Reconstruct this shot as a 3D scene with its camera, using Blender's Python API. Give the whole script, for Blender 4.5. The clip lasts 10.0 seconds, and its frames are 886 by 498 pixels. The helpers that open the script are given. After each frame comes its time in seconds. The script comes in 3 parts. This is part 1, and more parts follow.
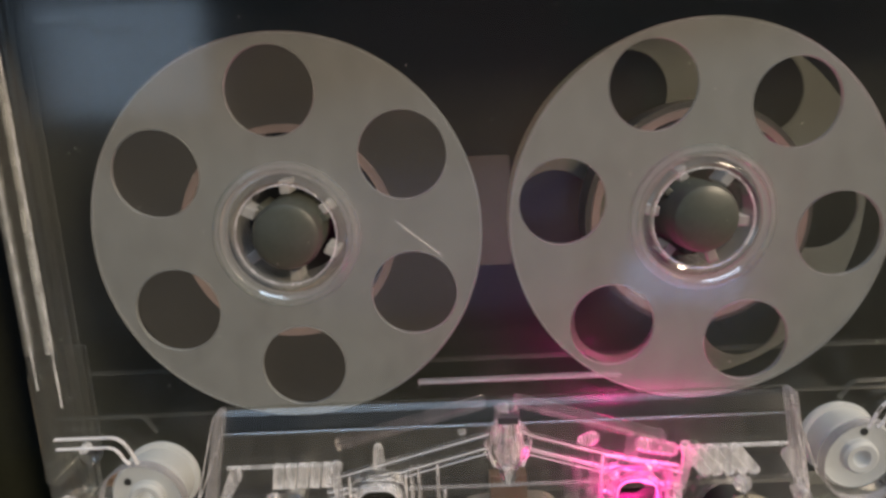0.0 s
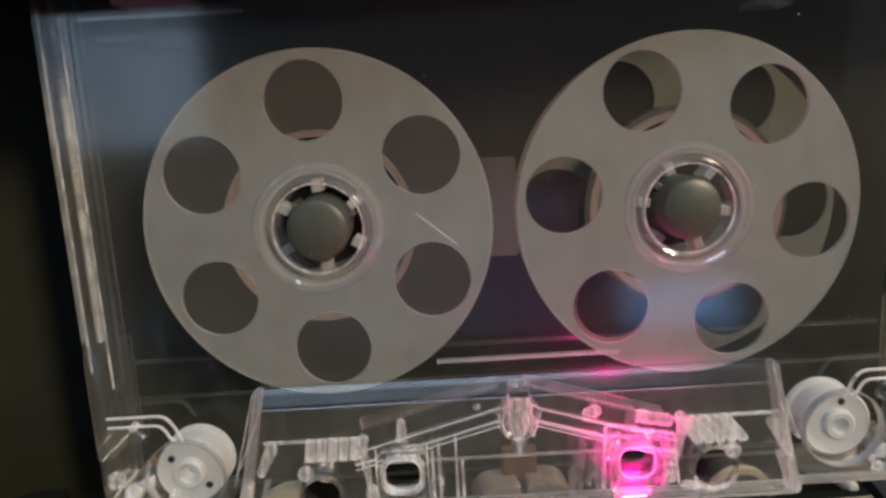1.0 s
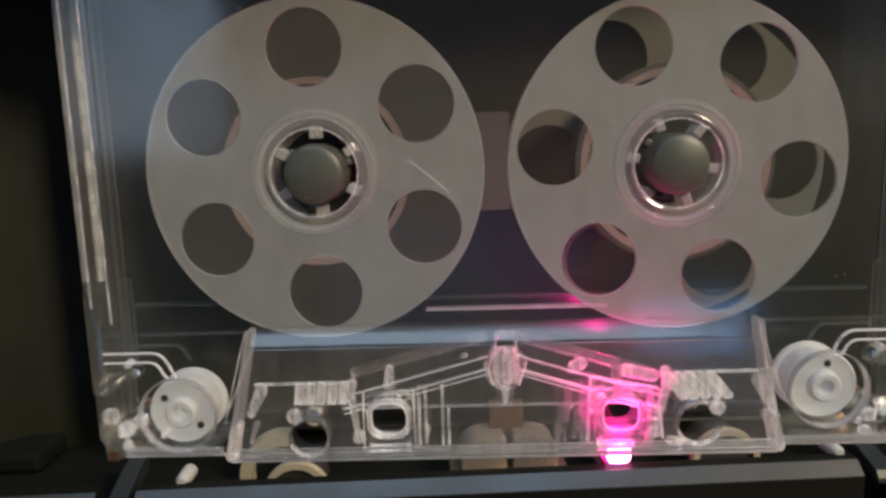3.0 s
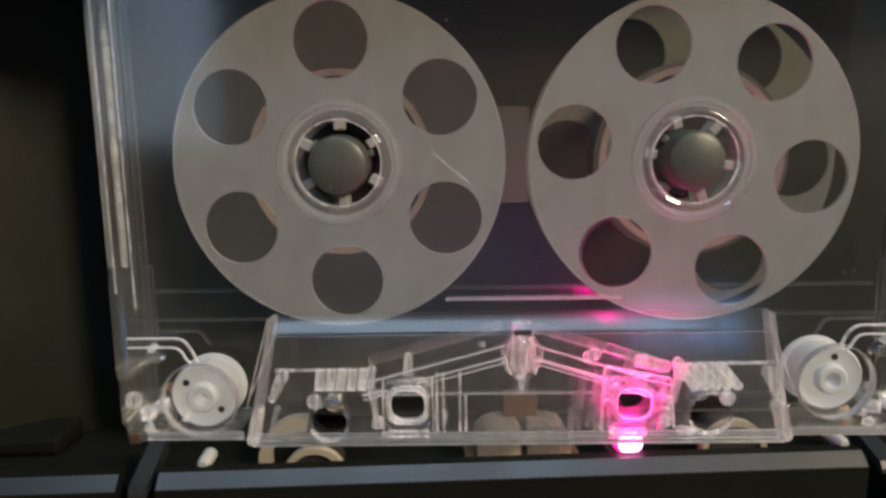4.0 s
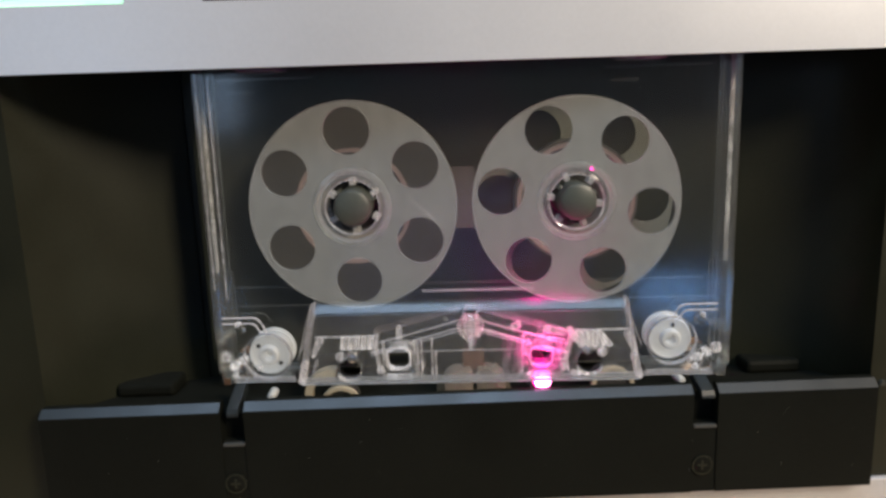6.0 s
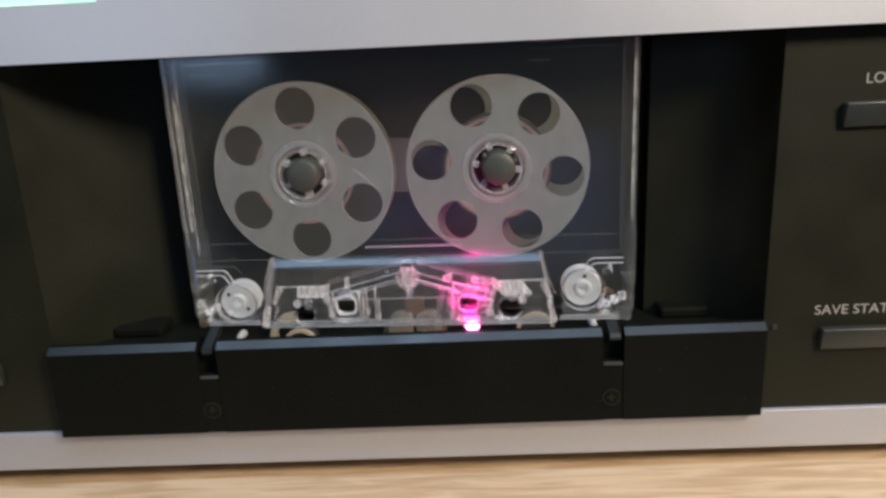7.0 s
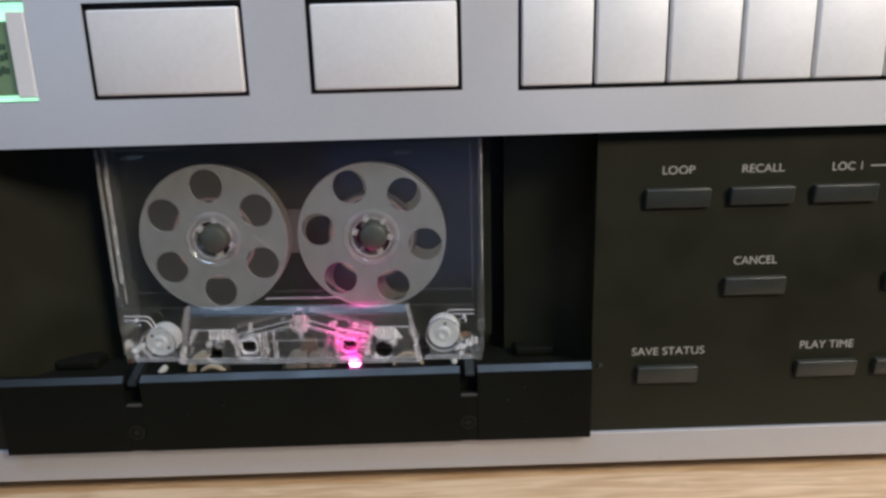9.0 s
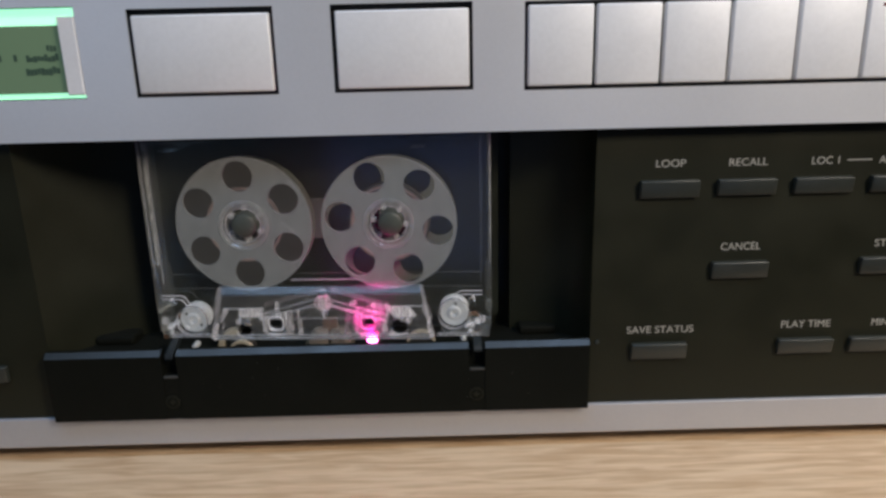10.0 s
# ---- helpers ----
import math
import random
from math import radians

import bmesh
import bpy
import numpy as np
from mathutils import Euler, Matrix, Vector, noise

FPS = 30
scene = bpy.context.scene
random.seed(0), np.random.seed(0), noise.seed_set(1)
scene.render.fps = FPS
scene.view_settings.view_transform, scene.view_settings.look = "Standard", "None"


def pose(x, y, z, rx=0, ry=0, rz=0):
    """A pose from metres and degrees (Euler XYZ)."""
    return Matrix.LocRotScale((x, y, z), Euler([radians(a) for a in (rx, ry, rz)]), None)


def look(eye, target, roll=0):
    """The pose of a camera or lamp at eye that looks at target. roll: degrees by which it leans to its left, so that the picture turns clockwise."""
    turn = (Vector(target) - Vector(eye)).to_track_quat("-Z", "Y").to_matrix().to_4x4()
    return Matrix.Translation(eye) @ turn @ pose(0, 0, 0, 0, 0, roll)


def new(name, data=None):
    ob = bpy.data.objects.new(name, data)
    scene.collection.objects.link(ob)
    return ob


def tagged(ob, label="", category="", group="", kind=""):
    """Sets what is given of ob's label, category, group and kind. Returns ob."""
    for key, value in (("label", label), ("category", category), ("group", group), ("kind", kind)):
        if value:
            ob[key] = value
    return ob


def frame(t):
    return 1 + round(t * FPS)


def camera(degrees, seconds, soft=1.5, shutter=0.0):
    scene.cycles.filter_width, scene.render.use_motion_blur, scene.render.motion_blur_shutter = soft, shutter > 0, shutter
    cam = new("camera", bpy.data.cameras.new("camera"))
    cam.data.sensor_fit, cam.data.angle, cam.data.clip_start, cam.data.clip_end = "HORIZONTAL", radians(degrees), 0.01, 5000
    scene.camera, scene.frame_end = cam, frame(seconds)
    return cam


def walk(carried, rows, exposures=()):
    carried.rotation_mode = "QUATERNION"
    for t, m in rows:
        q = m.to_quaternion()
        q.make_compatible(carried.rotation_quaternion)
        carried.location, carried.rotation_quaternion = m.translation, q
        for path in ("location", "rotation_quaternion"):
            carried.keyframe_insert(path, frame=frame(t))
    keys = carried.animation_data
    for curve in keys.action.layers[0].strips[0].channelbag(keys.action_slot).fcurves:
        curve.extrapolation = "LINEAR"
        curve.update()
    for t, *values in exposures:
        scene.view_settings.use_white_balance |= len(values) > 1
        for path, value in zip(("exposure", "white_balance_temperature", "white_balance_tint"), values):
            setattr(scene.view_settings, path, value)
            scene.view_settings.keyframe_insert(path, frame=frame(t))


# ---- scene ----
cam = camera(65.78, 10.0, soft=2.9)
PATH = [
    (0, (-0.00821, -0.07076, 0.08822), (-0.00217, 0.07552, 0.05556), -2.60),
    (0.5, (-0.01102, -0.07280, 0.08707), (-0.00343, 0.07414, 0.05790), -3.09),
    (1, (-0.01098, -0.07954, 0.08579), (-0.00370, 0.06794, 0.05937), -3.32),
    (1.5, (-0.01009, -0.08202, 0.08300), (-0.00426, 0.06589, 0.05873), -3.39),
    (2, (-0.00910, -0.08093, 0.07962), (-0.00299, 0.06701, 0.05562), -2.93),
    (2.2, (-0.00873, -0.08021, 0.08015), (-0.00380, 0.06756, 0.05482), -3.06),
    (3.3, (-0.00880, -0.08316, 0.07781), (-0.00402, 0.06507, 0.05539), -1.33),
    (3.5, (-0.01042, -0.08251, 0.07986), (-0.00520, 0.06531, 0.05489), -1.13),
    (4, (-0.01211, -0.08427, 0.07807), (-0.00626, 0.06367, 0.05403), -0.81),
    (4.5, (-0.01571, -0.08856, 0.07736), (-0.01059, 0.05924, 0.05230), -0.65),
    (5, (-0.01560, -0.09772, 0.07996), (-0.01182, 0.04976, 0.05284), -0.36),
    (5.2, (-0.01451, -0.10446, 0.08166), (-0.00992, 0.04380, 0.05936), -0.64),
    (5.5, (-0.01198, -0.11835, 0.08631), (-0.00989, 0.02946, 0.06086), -1.15),
    (5.7, (-0.01056, -0.12481, 0.08887), (-0.00681, 0.02288, 0.06289), -1.69),
    (6.25, (-0.00150, -0.13480, 0.09300), (-0.00190, 0.01210, 0.06190), -2.30),
    (6.8, (0.00776, -0.14514, 0.09697), (0.00386, 0.00026, 0.06046), -2.84),
    (7, (0.01292, -0.14923, 0.09670), (0.00852, -0.00439, 0.05796), -2.73),
    (7.5, (0.02018, -0.15416, 0.09586), (0.01918, -0.00885, 0.05866), -2.43),
    (8, (0.02382, -0.16065, 0.10087), (0.02439, -0.01515, 0.06442), -1.84),
    (8.5, (0.03061, -0.16530, 0.10901), (0.03146, -0.02027, 0.07071), -1.72),
    (9, (0.03803, -0.17849, 0.11665), (0.03917, -0.03333, 0.07889), -1.60),
    (9.5, (0.03590, -0.18704, 0.11838), (0.03705, -0.04226, 0.07918), -1.42),
    (10, (0.03481, -0.19441, 0.12051), (0.03578, -0.04998, 0.08005), -1.39),
]
walk(cam, [(t, look(eye, target, roll)) for t, eye, target, roll in PATH],
     exposures=[(0, -0.22, 7200, 10.5), (4.5, -0.1, 7200, 10.5), (5.5, 0.06, 6850, 9.5), (7.0, -0.1, 6450, 11), (8.5, -0.2, 6250, 10.5), (10, -0.55, 6150, 11)])
# ---- light of the room ----
world = bpy.data.worlds.new("room_world")
scene.world = world
world.use_nodes = True
world.node_tree.nodes["Background"].inputs[0].default_value = (0.30, 0.36, 0.50, 1)
world.node_tree.nodes["Background"].inputs[1].default_value = 0.05
scene.view_settings.exposure = 0.0


def area(name, eye, target, sx, sy, watts, colour):
    lamp = bpy.data.lights.new(name, "AREA")
    lamp.shape, lamp.size, lamp.size_y, lamp.energy, lamp.color = "RECTANGLE", sx, sy, watts, colour
    ob = new(name, lamp)
    ob.matrix_world = look(eye, target)
    return ob


# evening daylight in the window opening, the cool ceiling panel and the warm pendant lamp
area("window_light", (-1.25, -2.37, 0.42), (-0.3, 0, 0.1), 0.55, 0.7, 2.4, (0.50, 0.70, 1.0))
area("ceiling_panel_light", (-0.1, -0.65, 1.655), (-0.1, -0.65, 0.0), 1.4, 0.3, 19.5, (0.52, 0.72, 1.0))
area("pendant_lamp_light", (0.55, -0.50, 0.535), (0.22, -0.05, 0.05), 0.2, 0.2, 9.3, (1.0, 0.86, 0.69))


# ---- materials ----
def material(name, colour, rough=0.5, metal=0.0, vary=0.12, grain=600.0, blotch=40.0, bump=0.0, stretch=(1, 1, 1),
             rough_vary=0.08, island=0.0, coat=0.0, spec=0.5):
    m = bpy.data.materials.new(name)
    m.use_nodes = True
    n, l = m.node_tree.nodes, m.node_tree.links
    b = n["Principled BSDF"]
    b.inputs["Metallic"].default_value = metal
    b.inputs["Coat Weight"].default_value = coat
    b.inputs["Specular IOR Level"].default_value = spec
    co = n.new("ShaderNodeTexCoord")
    mp = n.new("ShaderNodeMapping")
    mp.inputs["Scale"].default_value = stretch
    l.new(co.outputs["Object"], mp.inputs["Vector"])
    fine, wide = n.new("ShaderNodeTexNoise"), n.new("ShaderNodeTexNoise")
    fine.inputs["Scale"].default_value, fine.inputs["Detail"].default_value = grain, 5
    wide.inputs["Scale"].default_value, wide.inputs["Detail"].default_value = blotch, 3
    l.new(mp.outputs[0], fine.inputs["Vector"])
    l.new(co.outputs["Object"], wide.inputs["Vector"])
    add = n.new("ShaderNodeMath")
    add.operation = "ADD"
    l.new(fine.outputs["Fac"], add.inputs[0])
    l.new(wide.outputs["Fac"], add.inputs[1])
    rng = n.new("ShaderNodeMapRange")
    rng.inputs["From Min"].default_value, rng.inputs["From Max"].default_value = 0.6, 1.4
    rng.inputs["To Min"].default_value, rng.inputs["To Max"].default_value = 1 - vary, 1 + vary
    l.new(add.outputs[0], rng.inputs["Value"])
    hsv = n.new("ShaderNodeHueSaturation")
    hsv.inputs["Color"].default_value = (*colour, 1)
    l.new(rng.outputs[0], hsv.inputs["Value"])
    l.new(hsv.outputs[0], b.inputs["Base Color"])
    rr = n.new("ShaderNodeMapRange")
    rr.inputs["From Min"].default_value, rr.inputs["From Max"].default_value = 0.3, 0.7
    rr.inputs["To Min"].default_value, rr.inputs["To Max"].default_value = max(0.02, rough - rough_vary), min(1, rough + rough_vary)
    l.new(wide.outputs["Fac"], rr.inputs["Value"])
    l.new(rr.outputs[0], b.inputs["Roughness"])
    if bump:
        bp = n.new("ShaderNodeBump")
        bp.inputs["Strength"].default_value, bp.inputs["Distance"].default_value = bump, 0.0002
        l.new(fine.outputs["Fac"], bp.inputs["Height"])
        l.new(bp.outputs[0], b.inputs["Normal"])
    return m


def clear(name, tint, rough, ior=1.49, haze=0.0, haze_colour=(0.8, 0.8, 0.8), streak=0.1):
    """Clear moulded plastic: light goes straight through, gloss by Fresnel, and a pale haze for scratches, dust and
    painted highlights.
    """
    m = bpy.data.materials.new(name)
    m.use_nodes = True
    n, l = m.node_tree.nodes, m.node_tree.links
    n.remove(n["Principled BSDF"])
    out = n["Material Output"]
    tr, gl, fr, mix = n.new("ShaderNodeBsdfTransparent"), n.new("ShaderNodeBsdfGlossy"), n.new("ShaderNodeFresnel"), n.new("ShaderNodeMixShader")
    tr.inputs[0].default_value = (*tint, 1)
    gl.inputs["Roughness"].default_value = rough
    fr.inputs["IOR"].default_value = ior
    l.new(fr.outputs[0], mix.inputs[0])
    l.new(tr.outputs[0], mix.inputs[1])
    l.new(gl.outputs[0], mix.inputs[2])
    last = mix
    if haze:
        co, nz, rg = n.new("ShaderNodeTexCoord"), n.new("ShaderNodeTexNoise"), n.new("ShaderNodeMapRange")
        nz.inputs["Scale"].default_value, nz.inputs["Detail"].default_value = 220, 6
        mp = n.new("ShaderNodeMapping")
        mp.inputs["Scale"].default_value = (1 + streak * 8, 1, 1 + streak)
        l.new(co.outputs["Object"], mp.inputs["Vector"])
        l.new(mp.outputs[0], nz.inputs["Vector"])
        rg.inputs["From Min"].default_value, rg.inputs["From Max"].default_value = 0.3, 0.7
        rg.inputs["To Min"].default_value, rg.inputs["To Max"].default_value = haze * (1 - streak), haze * (1 + streak)
        l.new(nz.outputs["Fac"], rg.inputs["Value"])
        df, m2 = n.new("ShaderNodeBsdfDiffuse"), n.new("ShaderNodeMixShader")
        df.inputs[0].default_value = (*haze_colour, 1)
        l.new(rg.outputs[0], m2.inputs[0])
        l.new(mix.outputs[0], m2.inputs[1])
        l.new(df.outputs[0], m2.inputs[2])
        last = m2
    l.new(last.outputs[0], out.inputs["Surface"])
    return m


def glass(name, colour, rough, ior=1.49):
    m = bpy.data.materials.new(name)
    m.use_nodes = True
    b = m.node_tree.nodes["Principled BSDF"]
    b.inputs["Base Color"].default_value = (*colour, 1)
    b.inputs["Roughness"].default_value = rough
    b.inputs["Transmission Weight"].default_value = 1.0
    b.inputs["IOR"].default_value = ior
    return m


def glow(name, colour, strength):
    m = bpy.data.materials.new(name)
    m.use_nodes = True
    b = m.node_tree.nodes["Principled BSDF"]
    b.inputs["Base Color"].default_value = (*colour, 1)
    b.inputs["Emission Color"].default_value = (*colour, 1)
    b.inputs["Emission Strength"].default_value = strength
    return m


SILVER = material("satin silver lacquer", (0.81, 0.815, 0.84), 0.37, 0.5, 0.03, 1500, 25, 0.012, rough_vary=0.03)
# lower strip: darker and bluer than the fascia
STRIP = material("darker bluish silver", (0.48, 0.49, 0.525), 0.42, 0.5, 0.04, 1500, 25, 0.012, rough_vary=0.03)
BUTTON = material("silver white button plastic", (0.80, 0.805, 0.825), 0.45, 0.1, 0.05, 900, 60, 0.04)
BLACK = material("black matt lacquer", (0.0120, 0.0126, 0.0060), 0.5, 0.0, 0.25, 2500, 60, 0.10, spec=0.25)
BAY = material("black moulded plastic", (0.0132, 0.0142, 0.0080), 0.45, 0.0, 0.25, 1800, 50, 0.12, spec=0.25)
GAP = material("black gap rubber", (0.008, 0.009, 0.009), 0.7)
# a lighter line along each slot's lower edge
SLOTEDGE = material("lighter slot edge", (0.05, 0.05, 0.046), 0.4)
KEY = material("dark grey key plastic", (0.026, 0.030, 0.026), 0.4, 0.0, 0.15, 1200, 120, 0.03, spec=0.5)
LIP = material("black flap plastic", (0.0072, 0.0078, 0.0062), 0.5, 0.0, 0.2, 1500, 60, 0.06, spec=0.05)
# glossier than the flap; overhead light on the slope is in its grey
LIPTOP = material("polished chamfer with painted top light", (0.018, 0.022, 0.024), 0.36, 0.0, 0.2, 1500, 60, 0.04, spec=0.38)
INK = material("cream screen print", (0.38, 0.37, 0.33), 0.6)
REDINK = material("dark red print", (0.14, 0.03, 0.03), 0.6)
SHELL = clear("clear polystyrene shell", (0.965, 0.97, 0.965), 0.10, 1.42, 0.003)
# pale haze for painted edge highlights, and for the scratch
LINE = clear("pale edge highlights and scratch", (0.8, 0.8, 0.8), 0.2, 1.6, 0.30, (0.9, 0.89, 0.92))
# pink haze stands for the lamp's glow inside the plastic
LAMPGLOW = clear("streaked plate for lamp glow", (0.9, 0.88, 0.9), 0.15, 1.4, 0.012, (0.9, 0.7, 0.8), 0.95)
TRAP = clear("faintly hazy raised front", (0.96, 0.96, 0.96), 0.12, 1.42, 0.028, (0.8, 0.80, 0.77), 0.3)
RAIL = clear("hazy foot rail", (0.86, 0.87, 0.88), 0.32, 1.4, 0.065, (0.78, 0.79, 0.80), 0.6)
PLATE = clear("milky thin plate", (0.80, 0.80, 0.81), 0.2, 1.6, 0.34, (0.88, 0.86, 0.86), 0.6)
# rib plastic with some of the lamp's pink glow in its haze
LIT = clear("clear rib tinted with lamp glow", (0.86, 0.84, 0.86), 0.12, 1.6, 0.045, (0.95, 0.85, 0.9), 0.8)
BEVEL = clear("polished bevel", (0.95, 0.96, 0.97), 0.19, 1.42)
RIBWALL = clear("clear wall", (0.87, 0.87, 0.88), 0.12, 1.7, 0.10, (0.85, 0.83, 0.86))
GLINT = clear("glinting clear plastic", (0.8, 0.8, 0.8), 0.08, 2.2, 0.25, (0.9, 0.9, 0.92))
CLEARRIB = glass("clear moulded rib", (0.98, 0.98, 0.98), 0.06)
EDGE = clear("polished shell edge", (0.88, 0.90, 0.88), 0.12, 1.6, 0.018, (0.75, 0.74, 0.70))
GLASSY = glass("clear solid plastic", (0.97, 0.97, 0.97), 0.08)
RIDGE = clear("frosted thin plate", (0.84, 0.84, 0.85), 0.12, 1.75, 0.19, (0.90, 0.87, 0.87), 0.95)
# clear rim plastic whose pale haze paints its highlights
RIM = clear("rounded rim with pale highlight haze", (0.88, 0.88, 0.88), 0.10, 1.9, 0.21, (0.9, 0.89, 0.90), 0.7)
FROST = clear("frosted plastic", (0.80, 0.80, 0.80), 0.25, 1.55, 0.22, (0.85, 0.83, 0.86))
NYLON = material("white nylon", (0.37, 0.37, 0.35), 0.4, 0.0, 0.05, 1500, 200, 0.03)
ROLLER = clear("translucent white nylon", (0.72, 0.73, 0.73), 0.35, 1.45, 0.68, (0.55, 0.56, 0.56))
FLANGE = clear("smoked grey flange plastic", (0.60, 0.60, 0.57), 0.25, 1.45, 0.70, (0.262, 0.264, 0.256))
# flange plastic again, darkened for the front flange's missing shadow
FLANGEBACK = clear("smoked grey flange in shade", (0.60, 0.60, 0.56), 0.25, 1.45, 0.38, (0.235, 0.236, 0.205))
SMOKE = clear("dark smoked strip", (0.4, 0.4, 0.4), 0.3, 1.4, 0.5, (0.15, 0.145, 0.14))
HUB = clear("clear hub plastic", (0.82, 0.82, 0.82), 0.09, 1.75, 0.11, (0.68, 0.68, 0.68))
TOOTH = clear("milky hub tooth", (0.6, 0.6, 0.6), 0.2, 1.5, 0.55, (0.38, 0.38, 0.37))
LEADER = clear("pinkish leader core", (0.5, 0.45, 0.42), 0.3, 1.5, 0.42, (0.42, 0.32, 0.285))
TAPE = material("dark brown tape pack", (0.046, 0.041, 0.033), 0.5, 0.0, 0.15, 3000, 150, 0.05)
SPINDLE = material("dark green grey spindle", (0.060, 0.066, 0.056), 0.42, 0.0, 0.15, 1500, 150, 0.08)
STEEL = material("worn head shield metal", (0.33, 0.28, 0.23), 0.30, 0.6, 0.15, 1500, 200, 0.06)
COPPER = material("copper brown head gap", (0.12, 0.062, 0.035), 0.45, 0.4)
BEIGE = material("beige lever plastic", (0.32, 0.275, 0.195), 0.5, 0.0, 0.1, 1500, 200, 0.05)
RUBBER = material("pinch roller rubber", (0.020, 0.018, 0.016), 0.6)
CHROME = material("polished steel pin", (0.6, 0.6, 0.58), 0.2, 1.0, 0.05)
BRASSY = material("brassy head frame", (0.15, 0.125, 0.08), 0.4, 0.6)
BRASS = material("brass screw", (0.30, 0.17, 0.10), 0.35, 0.8)
CASE = material("dark case lacquer", (0.03, 0.03, 0.03), 0.5)
WALL = material("off white wall paint", (0.42, 0.41, 0.39), 0.9, 0, 0.06, 60, 3, 0.1)
CEIL = material("white ceiling paint", (0.45, 0.45, 0.46), 0.9, 0, 0.04, 60, 3)
FLOORM = material("brown floor boards", (0.07, 0.05, 0.035), 0.6, 0, 0.25, 30, 4)
LED = glow("white hot lamp core", (1.0, 0.22, 0.62), 22.0)
# weaker emission that imitates the halo round the lamp's core
LEDHALO = glow("magenta lamp halo", (1.0, 0.02, 0.30), 2.6)
# glow of two unseen screens, there only for blue reflections
DIMSCREEN = glow("dim blue glow for reflections", (0.30, 0.38, 0.75), 0.28)
SCREEN = glow("blue glow for reflections", (0.22, 0.48, 1.0), 3.5)
LCDTOP = glow("green lit display frame", (0.45, 1.0, 0.62), 1.5)
LCD = glow("green display glass", (0.11, 0.17, 0.095), 0.5)
LCDINK = material("dark display segments", (0.05, 0.09, 0.06), 0.5)


def oak_material():
    m = material("pale oak veneer", (0.66, 0.475, 0.29), 0.5, 0, 0.22, 30, 6, 0.25, (3.0, 16, 16))
    n, l = m.node_tree.nodes, m.node_tree.links
    co = [k for k in n if k.type == "TEX_COORD"][0]
    mp, nz, mx = n.new("ShaderNodeMapping"), n.new("ShaderNodeTexNoise"), n.new("ShaderNodeMixRGB")
    mp.inputs["Scale"].default_value = (7, 70, 70)
    nz.inputs["Scale"].default_value, nz.inputs["Detail"].default_value, nz.inputs["Distortion"].default_value = 6, 8, 0.6
    l.new(co.outputs["Object"], mp.inputs["Vector"])
    l.new(mp.outputs[0], nz.inputs["Vector"])
    rp = n.new("ShaderNodeValToRGB")
    rp.color_ramp.elements[0].position, rp.color_ramp.elements[0].color = 0.36, (0.50, 0.32, 0.18, 1)
    rp.color_ramp.elements[1].position, rp.color_ramp.elements[1].color = 0.62, (0.78, 0.585, 0.39, 1)
    l.new(nz.outputs["Fac"], rp.inputs[0])
    b = n["Principled BSDF"]
    hsv = [k for k in n if k.type == "HUE_SAT"][0]
    mx.blend_type, mx.inputs[0].default_value = "MIX", 0.65
    l.new(hsv.outputs[0], mx.inputs[1])
    l.new(rp.outputs[0], mx.inputs[2])
    l.new(mx.outputs[0], b.inputs["Base Color"])
    return m


OAK = oak_material()


# ---- mesh helpers (sizes in millimetres) ----
MM = 0.001


def done(bm, name, mat, smooth=False):
    bmesh.ops.recalc_face_normals(bm, faces=bm.faces)
    me = bpy.data.meshes.new(name)
    bm.to_mesh(me)
    bm.free()
    me.materials.append(mat)
    me.transform(Matrix.Scale(MM, 4))
    if smooth:
        for p in me.polygons:
            p.use_smooth = True
        me.set_sharp_from_angle(angle=radians(38))
    return me


def thing(name, at, label, category, group="", kind="", turn=0.0):
    ob = new(name)
    ob.empty_display_size = 0.01
    ob.matrix_world = pose(*[v * MM for v in at], 0, 0, turn)
    ob["base"] = [v * MM for v in at]
    return tagged(ob, label, category, group, kind)


def part(name, bm, mat, parent, label="", smooth=False):
    me = done(bm, name, mat, smooth)
    ob = new(name, me)
    base = parent
    while base.parent:
        base = base.parent
    me.transform(Matrix.Translation([-v for v in base["base"]]))
    ob.parent = parent
    return tagged(ob, label)


def single(name, bm, mat, label, category, group="", kind="", smooth=False):
    ob = new(name, done(bm, name, mat, smooth))
    return tagged(ob, label, category, group, kind)


def box(x0, x1, y0, y1, z0, z1, bevel=0.0, seg=2, bm=None):
    bm = bm or bmesh.new()
    r = bmesh.ops.create_cube(bm, size=1)
    for v in r["verts"]:
        v.co = ((x0 + x1) / 2 + v.co.x * (x1 - x0), (y0 + y1) / 2 + v.co.y * (y1 - y0), (z0 + z1) / 2 + v.co.z * (z1 - z0))
    if bevel:
        es = {e for v in r["verts"] for e in v.link_edges}
        bmesh.ops.bevel(bm, geom=list(es), offset=bevel, segments=seg, affect="EDGES", profile=0.5)
    return bm


def circle(cx, cz, r, n=32, a0=0.0, a1=360.0):
    full = abs(a1 - a0) >= 359.9
    steps = n if full else n + 1
    return [(cx + r * math.cos(radians(a0 + (a1 - a0) * k / n)), cz + r * math.sin(radians(a0 + (a1 - a0) * k / n))) for k in range(steps)]


def rounded(x0, x1, z0, z1, r, n=6):
    pts = []
    for cx, cz, a in ((x1 - r, z0 + r, -90), (x1 - r, z1 - r, 0), (x0 + r, z1 - r, 90), (x0 + r, z0 + r, 180)):
        pts += circle(cx, cz, r, n, a, a + 90)
    return pts


